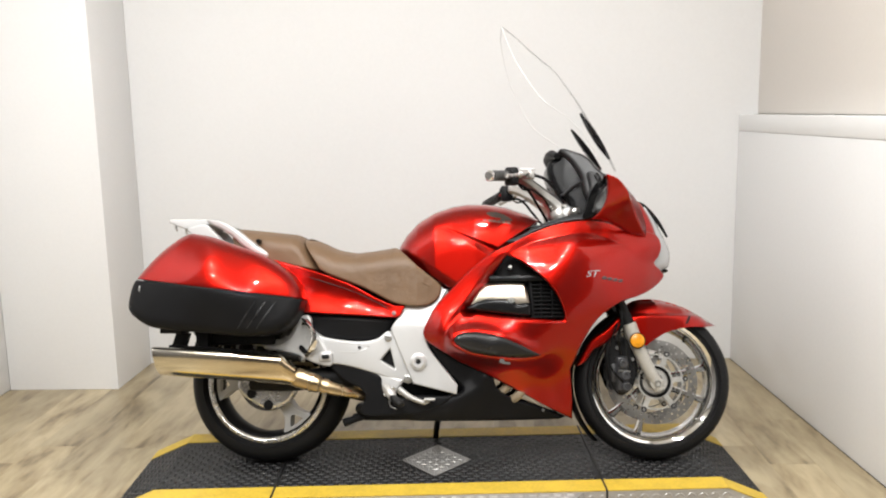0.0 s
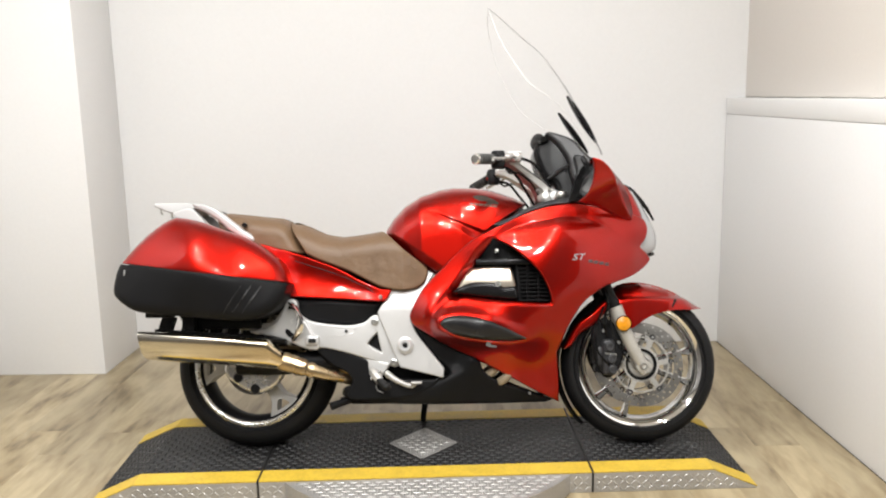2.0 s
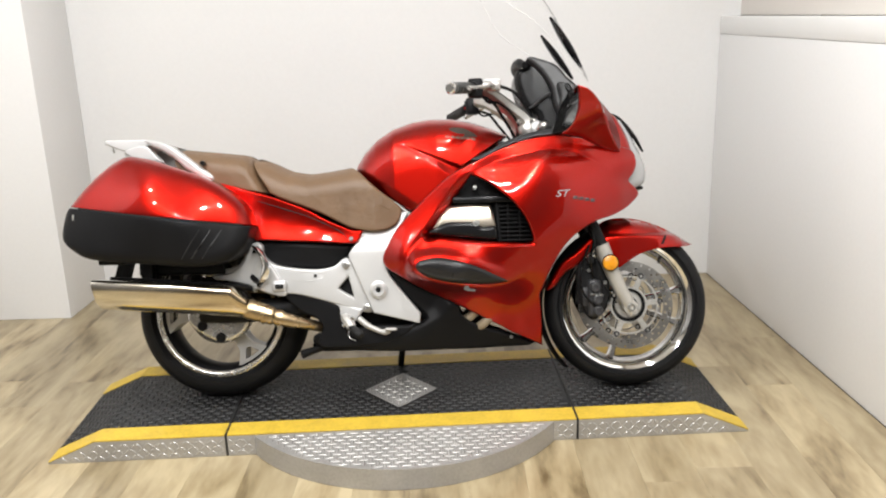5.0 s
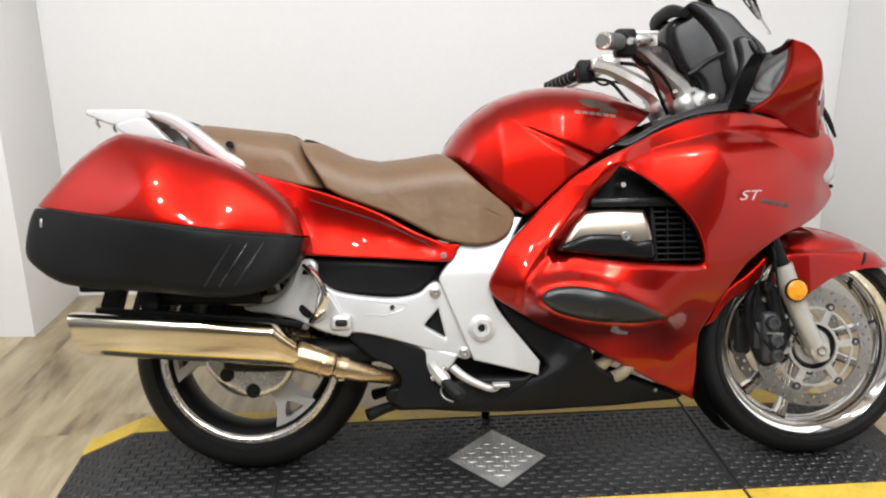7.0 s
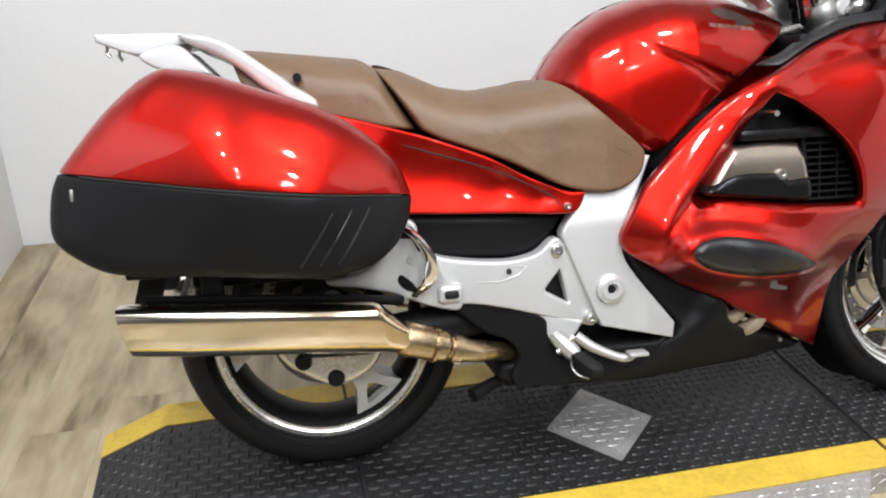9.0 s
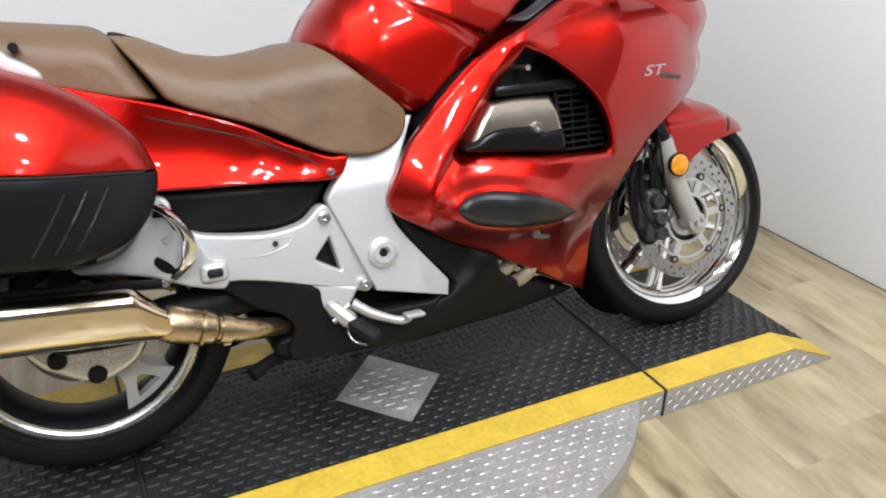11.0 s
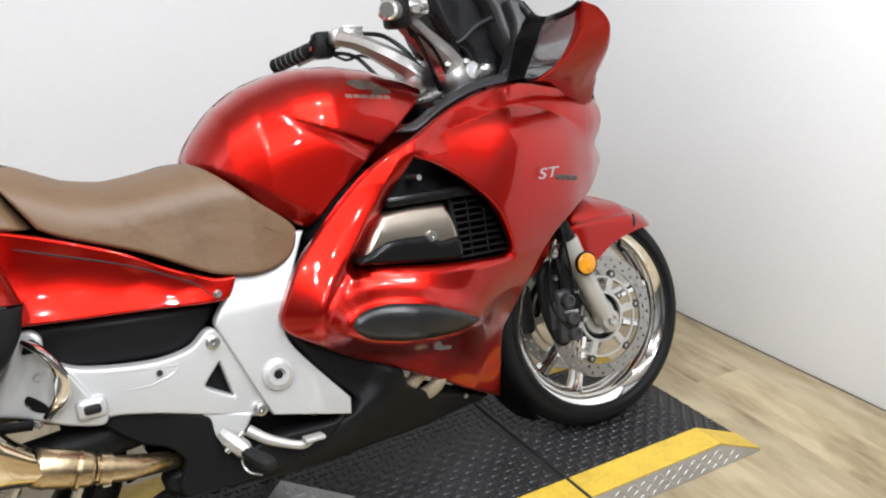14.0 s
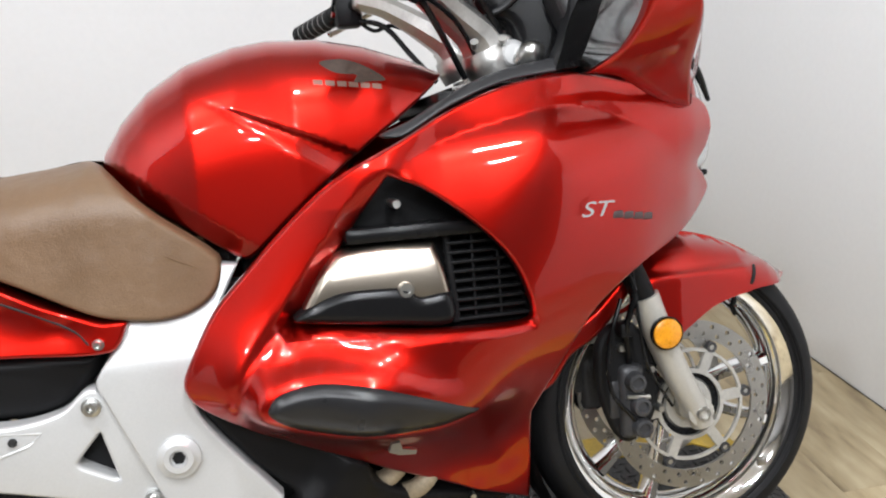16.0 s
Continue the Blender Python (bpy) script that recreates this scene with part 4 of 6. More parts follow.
for s in (-1, 1):
    part("pad_clip", plate([(0.13, 0.388), (0.145, 0.382), (0.168, 0.38), (0.17, 0.386), (0.15, 0.39), (0.147, 0.4), (0.135, 0.4)], s * 0.318 - 0.006, s * 0.318 + 0.004, smooth_n=0), STEEL, fairing)

BELLY_W = field((-0.12, 0.45, 0.215), (-0.07, 0.42, 0.205), (0.0, 0.38, 0.19), (-0.06, 0.3, 0.2), (0.05, 0.3, 0.175), (0.077, 0.34, 0.18), (0.2, 0.24, 0.14), (0.39, 0.17, 0.05), (0.3, 0.17, 0.075), (0.0, 0.17, 0.15), (-0.2, 0.17, 0.165), (-0.38, 0.2, 0.18), (-0.3, 0.24, 0.2))
RIDGE = curve([(-0.292, 0.204), (-0.178, 0.206), (-0.072, 0.221), (-0.004, 0.249), (0.055, 0.285), (0.085, 0.325)], 5, closed=False)


def belly_depth(x, z):
    q = np.stack([x, z], -1)
    d = near_line(RIDGE, q)
    above = z > np.interp(x, RIDGE[:, 0], RIDGE[:, 1])
    return BELLY_W(x, z) + 0.026 * np.exp(-((d / np.where(above, 0.034, 0.07)) ** 2)) * np.clip((x + 0.33) / 0.15, 0, 1)


both("belly_pan", BLACK_PLASTIC, fairing, "black lower belly pan", [(-0.135, 0.47), (-0.07, 0.43), (0.0, 0.388), (0.077, 0.35), (0.11, 0.328), (0.125, 0.288), (0.17, 0.255), (0.26, 0.22), (0.39, 0.168), (0.39, 0.168), (0.36, 0.158), (0.05, 0.164), (-0.17, 0.17), (-0.36, 0.185), (-0.4, 0.205), (-0.39, 0.235), (-0.28, 0.245), (-0.2, 0.262), (-0.06, 0.262), (0.0, 0.285), (-0.06, 0.355)], belly_depth, round_r=0.012, step=0.01, lip=0.05)
part("belly_floor", box((-0.38, -0.13, 0.166), (0.1, 0.13, 0.19), 0.01), BLACK_PLASTIC, fairing)
part("belly_floor", box((0.09, -0.06, 0.166), (0.36, 0.06, 0.19), 0.01), BLACK_PLASTIC, fairing)
for k, (px, pz) in enumerate(((0.165, 0.29), (0.213, 0.265))):
    for s in (-1, 1):
        part("header_pipe", tube([(px - 0.055, s * 0.1, pz - 0.04), (px - 0.015, s * 0.14, pz - 0.012), (px + 0.015, s * 0.135, pz + 0.02), (px + 0.03, s * 0.1, pz + 0.045)], 0.0165, 12), HEADER, fairing, "heat-stained exhaust header")

# tinted trim along the top of the fairing, between it and the tank
both("fairing_trim", TRIM_GREY, fairing, "black trim strip between tank and fairing", [(0.17, 0.83), (0.22, 0.85), (0.3, 0.893), (0.38, 0.92), (0.49, 0.935), (0.49, 0.915), (0.376, 0.9), (0.281, 0.868), (0.199, 0.826)], field((0.17, 0.83, 0.225), (0.3, 0.89, 0.21), (0.48, 0.925, 0.195), (0.2, 0.826, 0.24), (0.48, 0.91, 0.208)), round_r=0.006, step=0.012, lip=0.03)

# mirror housings
MIRROR_W = field((0.475, 0.9, 0.292), (0.57, 0.88, 0.262), (0.688, 0.845, 0.19), (0.635, 0.9, 0.285), (0.603, 0.948, 0.38), (0.505, 1.035, 0.432), (0.482, 0.955, 0.37), (0.55, 0.95, 0.375), (0.545, 1.02, 0.436), (0.575, 0.988, 0.43))
for s in (-1, 1):
    m = group("mirror_housing", "candy-red mirror housing on the fairing")
    part("shell", panel([(0.475, 0.9), (0.475, 0.9), (0.503, 0.925), (0.516, 0.96), (0.517, 1.0), (0.51, 1.037), (0.51, 1.037), (0.545, 1.022), (0.577, 0.988), (0.603, 0.948), (0.637, 0.902), (0.664, 0.872), (0.688, 0.844), (0.688, 0.844), (0.64, 0.852), (0.58, 0.874), (0.525, 0.894)], MIRROR_W, side=s, round_r=0.008, step=0.01, lip=0.02), RED, m)
    edge = [(0.477, 0.285, 0.905), (0.507, 0.328, 0.93), (0.519, 0.365, 0.962), (0.52, 0.4, 1.0), (0.512, 0.422, 1.032)]
    glass = [(0.474, 0.24, 0.912), (0.484, 0.25, 0.938), (0.492, 0.265, 0.968), (0.498, 0.285, 1.0), (0.504, 0.31, 1.03)]
    wall = [(0.45, 0.205, 0.912), (0.462, 0.208, 0.945), (0.472, 0.212, 0.98), (0.485, 0.218, 1.01), (0.5, 0.23, 1.04)]
    for name, rows, mat, label in (("mirror_glass", (edge, glass), MIRROR, "rear-view mirror glass"), ("surround", (glass, wall), BLACK_GLOSS, "black mirror surround")):
        b = bmesh.new()
        p, q = ([b.verts.new((v[0], s * v[1], v[2])) for v in curve(r, 4, closed=False)] for r in rows)
        for k in range(len(p) - 1):
            b.faces.new((p[k], p[k + 1], q[k + 1], q[k]))
        bmesh.ops.solidify(b, geom=b.faces[:], thickness=0.004)
        bmesh.ops.recalc_face_normals(b, faces=b.faces[:])
        part(name, b, mat, m, label)
    ridge = [(0.546, 0.43, 1.021), (0.576, 0.424, 0.988), (0.604, 0.376, 0.947), (0.64, 0.282, 0.9), (0.687, 0.188, 0.846)]
    inner = [(0.575, 0.36, 1.008), (0.62, 0.33, 0.972), (0.655, 0.28, 0.93), (0.683, 0.21, 0.89), (0.7, 0.14, 0.852)]
    b = bmesh.new()
    p, q = ([b.verts.new((v[0], s * v[1], v[2])) for v in curve(r, 5, closed=False)] for r in (ridge, inner))
    for k in range(len(p) - 1):
        b.faces.new((p[k], p[k + 1], q[k + 1], q[k]))
    bmesh.ops.solidify(b, geom=b.faces[:], thickness=0.004)
    bmesh.ops.recalc_face_normals(b, faces=b.faces[:])
    part("front_face", b, RED, m)
    part("surround_rim", tube([(0.503, s * 0.425, 1.034), (0.508, s * 0.39, 1.026), (0.515, s * 0.3, 1.024), (0.52, s * 0.235, 1.04), (0.505, s * 0.21, 1.075)], [0.004, 0.007, 0.008, 0.01, 0.012], 10), BLACK_GLOSS, m)
    part("inner_panel", panel([(0.475, 1.085), (0.505, 1.08), (0.522, 1.03), (0.51, 0.96), (0.488, 0.915), (0.452, 0.915), (0.47, 0.965), (0.482, 1.03)], field((0.48, 1.08, 0.212), (0.52, 1.03, 0.226), (0.45, 0.91, 0.2), (0.49, 0.92, 0.222), (0.48, 1.0, 0.218)), side=s, round_r=0.008, step=0.012, lip=0.04), SATIN, m, "satin dark grey cockpit side panel")

# nose: headlamp, inner cockpit, screen
both("nose_panel", RED, fairing, "", [(0.58, 0.88), (0.6, 0.96), (0.655, 0.985), (0.695, 0.955), (0.735, 0.885), (0.742, 0.84), (0.7, 0.82), (0.64, 0.84)], lambda x, z: np.interp(x, [0.6, 0.68, 0.72, 0.765], [0.2, 0.165, 0.135, 0.1]), round_r=0.02, step=0.015, flat_back=0.0)
both("headlamp", LENS, fairing, "clear headlamp lens", [(0.69, 0.72), (0.725, 0.755), (0.742, 0.81), (0.732, 0.87), (0.69, 0.955), (0.705, 0.965), (0.755, 0.905), (0.792, 0.85), (0.816, 0.795), (0.81, 0.745), (0.77, 0.722)], lambda x, z: np.interp(x, [0.69, 0.74, 0.82], [0.14, 0.105, 0.03]), round_r=0.03, step=0.015, flat_back=0.0)
part("nose_lip", box((0.72, -0.05, 0.718), (0.8, 0.05, 0.73), 0.005), BLACK_GLOSS, fairing)
for s in (-1, 1):
    part("lamp_trim", tube([(0.665, s * 0.1, 0.99), (0.705, s * 0.09, 0.968), (0.76, s * 0.075, 0.908), (0.797, s * 0.05, 0.855)], [0.005, 0.009, 0.008, 0.004], 10), BLACK_GLOSS, fairing, "black trim over the headlamp")
both("dash_cowl", BLACK_GLOSS, fairing, "black cockpit cowl around the instruments", [(0.342, 1.15), (0.374, 1.168), (0.405, 1.186), (0.45, 1.15), (0.475, 1.09), (0.49, 1.03), (0.51, 0.93), (0.43, 0.92), (0.41, 0.99), (0.378, 1.01), (0.355, 1.05), (0.336, 1.11)], lambda x, z: np.interp(x, [0.33, 0.4, 0.45, 0.51], [0.1, 0.11, 0.12, 0.13]), round_r=0.025, step=0.014, flat_back=0.0)
both("cockpit_garnish", TRIM_GREY, fairing, "dark grey satin cockpit side garnish", [(0.377, 1.183), (0.388, 1.192), (0.404, 1.19), (0.476, 1.161), (0.515, 1.113), (0.557, 1.06), (0.55, 0.98), (0.52, 0.911), (0.496, 0.914), (0.488, 0.963), (0.467, 1.019), (0.457, 1.08), (0.42, 1.142)], field((0.38, 1.185, 0.15), (0.476, 1.16, 0.16), (0.557, 1.06, 0.19), (0.55, 0.98, 0.205), (0.51, 0.912, 0.21), (0.47, 1.02, 0.19), (0.46, 1.08, 0.178), (0.42, 1.142, 0.16)), round_r=0.014, step=0.012, lip=0.05)
for s in (-1, 1):
    part("cockpit_fold", tube([(0.37, s * 0.112, 1.01), (0.4, s * 0.12, 1.022), (0.43, s * 0.135, 1.046), (0.46, s * 0.16, 1.06)], [0.003, 0.005, 0.006, 0.004], 8), TRIM_GREY, fairing, "grey edge of the cockpit pocket")
part("instrument_hood", tube([(0.37, -0.13, 1.165), (0.355, -0.06, 1.185), (0.352, 0.06, 1.185), (0.37, 0.13, 1.165)], [0.012, 0.018, 0.018, 0.012], 12), BLACK_PLASTIC, fairing, "black hood over the instruments")
b = bmesh.new()
rows = []
middle = curve([(0.61, 1.12), (0.565, 1.235), (0.52, 1.31), (0.473, 1.396), (0.43, 1.465), (0.387, 1.527), (0.33, 1.58), (0.276, 1.629), (0.225, 1.68), (0.172, 1.727)], 3, closed=False)
border = curve([(0.567, 1.097, 0.19), (0.506, 1.163, 0.2), (0.445, 1.25, 0.22), (0.39, 1.3, 0.232), (0.313, 1.357, 0.23), (0.262, 1.436, 0.215), (0.225, 1.505, 0.195), (0.2, 1.57, 0.165), (0.18, 1.645, 0.125), (0.168, 1.7, 0.07)], 3, closed=False)
for c, e in zip(middle, border):
    rows.append([b.verts.new((c[0] + (e[0] - c[0]) * u * u, e[2] * u, c[1] + (e[1] - c[1]) * u * u)) for u in np.linspace(-1, 1, 17)])
for p, q in zip(rows, rows[1:]):
    for k in range(16):
        b.faces.new((p[k], p[k + 1], q[k + 1], q[k]))
edges = [[tuple(r[0].co) for r in rows[3:]], [tuple(r[-1].co) for r in rows[3:]], [tuple(v.co) for v in rows[-1]]]
bmesh.ops.solidify(b, geom=b.faces[:], thickness=0.003)
screen = part("windscreen", b, GLASS, bike, "tall clear windscreen")
screen.visible_shadow = False
for e in edges:
    part("screen_edge", tube(e, 0.0013, 6, smooth_n=0), EDGE, screen, "polished screen edge")
for name, x0, z0, x1, z1, thick, hw, y in (("screen_mount", 0.575, 1.155, 0.468, 1.338, 0.015, 0.03, -0.1), ("screen_mount", 0.575, 1.155, 0.458, 1.325, 0.015, 0.03, 0.115)):
    b = bmesh.new()
    rows = []
    for s in np.linspace(0, 1, 9):
        f = math.sin(math.pi * min(max(s, 0.04), 0.96)) ** 0.5
        rows.append([b.verts.new((x0 + s * (x1 - x0) + thick * f * math.cos(a) * 0.75, y + hw * f * math.sin(a), z0 + s * (z1 - z0) + thick * f * math.cos(a) * 0.35)) for a in np.linspace(0, 2 * math.pi, 13)[:-1]])
    for p, q in zip(rows, rows[1:]):
        for k in range(12):
            b.faces.new((p[k], p[(k + 1) % 12], q[(k + 1) % 12], q[k]))
    b.faces.new(rows[0][::-1])
    b.faces.new(rows[-1])
    bmesh.ops.recalc_face_normals(b, faces=b.faces[:])
    part(name, b, BLACK_GLOSS, bike, "black windscreen mount")

# tank
TANK_TOP = ([-0.25, -0.243, -0.215, -0.17, -0.11, -0.035, 0.02, 0.1, 0.175, 0.25, 0.31], [0.8, 0.84, 0.882, 0.928, 0.966, 0.99, 0.998, 0.996, 0.982, 0.957, 0.93])


def tank_depth(x, z):
    top = np.interp(x, *TANK_TOP)
    wide = np.interp(x, [-0.25, -0.2, -0.1, 0.05, 0.2, 0.31], [0.12, 0.15, 0.178, 0.19, 0.178, 0.16])
    k = np.clip((z - (top - 0.2)) / 0.2, 0, 1)
    y = wide * np.maximum(0, 1 - k**2.4) ** (1 / 2.4)
    a, b, c = np.array((-0.107, 0.915)), np.array((0.12, 0.817)), np.array((0.087, 0.791))
    q = np.stack([x, z], -1)

    def over(p, r):
        d = r - p
        n = np.array((-d[1], d[0])) / np.linalg.norm(d)
        return (q - p) @ n

    up, low = over(a, b), over(a, c)
    along = ((q - a) @ (b - a)) / ((b - a) @ (b - a))

    def soft(t):
        t = np.clip(t, 0, 1)
        return t * t * (3 - 2 * t)

    hollow = soft(-up / 0.009) * soft(low / 0.03 + 0.3) * soft(along / 0.5)
    y = y - chamfer(q, (-0.246, 0.795), (-0.045, 0.655), 0.034, 0.02)
    return y - 0.012 * hollow


tank = group("fuel_tank", "candy-red fuel tank")
crease = [np.array([(-0.107 + t * 0.227, 0.915 - t * 0.098) for t in np.linspace(0.03, 0.97, 24)]), np.array([(-0.107 + t * 0.225 - 0.002 , 0.9105 - t * 0.0985) for t in np.linspace(0.06, 0.97, 24)])]
both("tank_shell", RED, tank, "glossy candy-red tank shell", [(-0.246, 0.8), (-0.243, 0.84), (-0.215, 0.882), (-0.17, 0.928), (-0.11, 0.966), (-0.035, 0.99), (0.02, 0.998), (0.1, 0.996), (0.175, 0.982), (0.25, 0.957), (0.308, 0.93), (0.308, 0.93), (0.25, 0.885), (0.17, 0.828), (0.1, 0.776), (0.033, 0.721), (-0.03, 0.664), (-0.045, 0.66), (-0.115, 0.707), (-0.2, 0.765)], tank_depth, round_r=0.006, step=0.0075, lip=0.02, lines=crease)

for s in (-1, 1):
    part("emblem", panel([(0.095, 0.947), (0.13, 0.952), (0.165, 0.94), (0.195, 0.917), (0.17, 0.914), (0.145, 0.914), (0.15, 0.925), (0.118, 0.93)], lambda x, z: tank_depth(x, z) + 0.0005, side=s, round_r=0, step=0.01, lip=0.003), LOGO, tank, "dark wing-shaped emblem")
    for k in range(6):
        x0, z0 = 0.082 + k * 0.018, 0.9125 - k * 0.0019
        part("emblem_letter", panel([(x0, z0), (x0, z0), (x0 + 0.0145, z0 - 0.0015), (x0 + 0.0145, z0 - 0.0015), (x0 + 0.0145, z0 + 0.0065), (x0 + 0.0145, z0 + 0.0065), (x0, z0 + 0.008), (x0, z0 + 0.008)], lambda x, z: tank_depth(x, z) + 0.0005, side=s, round_r=0, step=0.012, lip=0.003), LOGO_LIGHT, tank, "pale lettering bar")

# seats
SADDLE = [(-0.613, 0.864), (-0.56, 0.857), (-0.478, 0.82), (-0.409, 0.808), (-0.338, 0.815), (-0.278, 0.824), (-0.24, 0.812)]


def seat_depth(tops, widths, h=0.1, p=2.4):
    tx, tz = zip(*tops)

    def at(x, z):
        top = np.interp(x, tx, tz)
        k = np.clip((z - (top - h)) / h, 0, 1)
        return np.interp(x, *widths) * np.maximum(0, 1 - k**p) ** (1 / p)

    return at


seat = group("seat", "brown vinyl two-piece seat")
both("rider_seat", SEAT, seat, "scooped brown rider's seat", SADDLE + [(-0.165, 0.742), (-0.082, 0.672), (-0.082, 0.635), (-0.1, 0.61), (-0.135, 0.594), (-0.187, 0.592), (-0.257, 0.607), (-0.369, 0.664), (-0.5, 0.715), (-0.536, 0.735), (-0.536, 0.735)],
     seat_depth(SADDLE[:-1] + [(-0.255, 0.83), (-0.16, 0.83), (-0.08, 0.8)], ([-0.62, -0.5, -0.42, -0.35, -0.25, -0.17, -0.085], [0.186, 0.194, 0.2, 0.209, 0.219, 0.224, 0.205])), round_r=0.008, step=0.013, lip=0.05)
PILLION = [(-0.89, 0.905), (-0.86, 0.91), (-0.743, 0.896), (-0.646, 0.884), (-0.614, 0.866)]
both("pillion_seat", SEAT, seat, "brown passenger seat pad", PILLION + [(-0.575, 0.805), (-0.538, 0.742), (-0.538, 0.736), (-0.6, 0.742), (-0.66, 0.756), (-0.746, 0.78), (-0.86, 0.82), (-0.89, 0.87)], seat_depth(PILLION + [(-0.538, 0.745)], ([-0.9, -0.75, -0.6, -0.53], [0.14, 0.172, 0.192, 0.196]), 0.085), round_r=0.008, step=0.013, lip=0.05)
for s in (-1, 1):
    part("seat_seam", tube([(-0.232, s * 0.2, 0.724), (-0.19, s * 0.2205, 0.7), (-0.14, s * 0.2165, 0.676), (-0.1, s * 0.207, 0.655)], [0.001, 0.0018, 0.0018, 0.001], 6), SEAT, seat)

# tail
TAIL_W = field((-0.74, 0.78, 0.175), (-0.74, 0.68, 0.17), (-0.6, 0.74, 0.203), (-0.6, 0.67, 0.193), (-0.6, 0.61, 0.2), (-0.6, 0.575, 0.21), (-0.5, 0.706, 0.209), (-0.5, 0.655, 0.2), (-0.5, 0.605, 0.206), (-0.5, 0.57, 0.217), (-0.38, 0.655, 0.214), (-0.38, 0.62, 0.206), (-0.38, 0.585, 0.212), (-0.38, 0.563, 0.219), (-0.3, 0.615, 0.217), (-0.3, 0.59, 0.211), (-0.3, 0.566, 0.218), (-0.25, 0.57, 0.219), (-0.21, 0.594, 0.219), (-0.9, 0.78, 0.15), (-0.9, 0.6, 0.17), smooth=5e-5)
both("tail_cowl", RED, bike, "candy-red tail side cowl", [(-0.95, 0.825), (-0.85, 0.812), (-0.72, 0.778), (-0.612, 0.746), (-0.54, 0.724), (-0.469, 0.698), (-0.405, 0.672), (-0.329, 0.63), (-0.251, 0.597), (-0.218, 0.595), (-0.213, 0.591), (-0.238, 0.553), (-0.371, 0.56), (-0.593, 0.573), (-0.7, 0.58), (-0.95, 0.62)], TAIL_W, round_r=0.006, step=0.014, lip=0.04)
for s in (-1, 1):
    groove = [(-0.7, 0.752), (-0.562, 0.702), (-0.406, 0.65), (-0.313, 0.606), (-0.28, 0.585), (-0.266, 0.567)]
    part("cowl_gap", tube([(x, s * (float(TAIL_W(np.array([x]), np.array([z]))[0]) - 0.0006), z) for x, z in groove], 0.0017, 6), SEAM, bike, "thin dark panel gap")
both("side_cover", BLACK_PLASTIC, bike, "black plastic side cover", [(-0.6, 0.56), (-0.585, 0.569), (-0.371, 0.556), (-0.25, 0.549), (-0.25, 0.549), (-0.267, 0.514), (-0.316, 0.471), (-0.372, 0.46), (-0.511, 0.474), (-0.566, 0.495), (-0.593, 0.535)], field((-0.6, 0.55, 0.175), (-0.4, 0.53, 0.198), (-0.26, 0.54, 0.185), (-0.4, 0.47, 0.185), (-0.55, 0.5, 0.18)), round_r=0.02, step=0.014, lip=0.04)
bolt(bike, -0.253, -0.224, 0.567, 0.006)
part("tail_lamp_body", box((-0.96, -0.14, 0.62), (-0.9, 0.14, 0.8), 0.02), RED, bike)
part("seat_base", box((-0.9, -0.12, 0.6), (-0.2, 0.12, 0.74), 0.03), BLACK_METAL, bike)
part("rear_mudguard", box((-1.06, -0.09, 0.48), (-0.7, 0.09, 0.62), 0.03), BLACK_PLASTIC, bike)

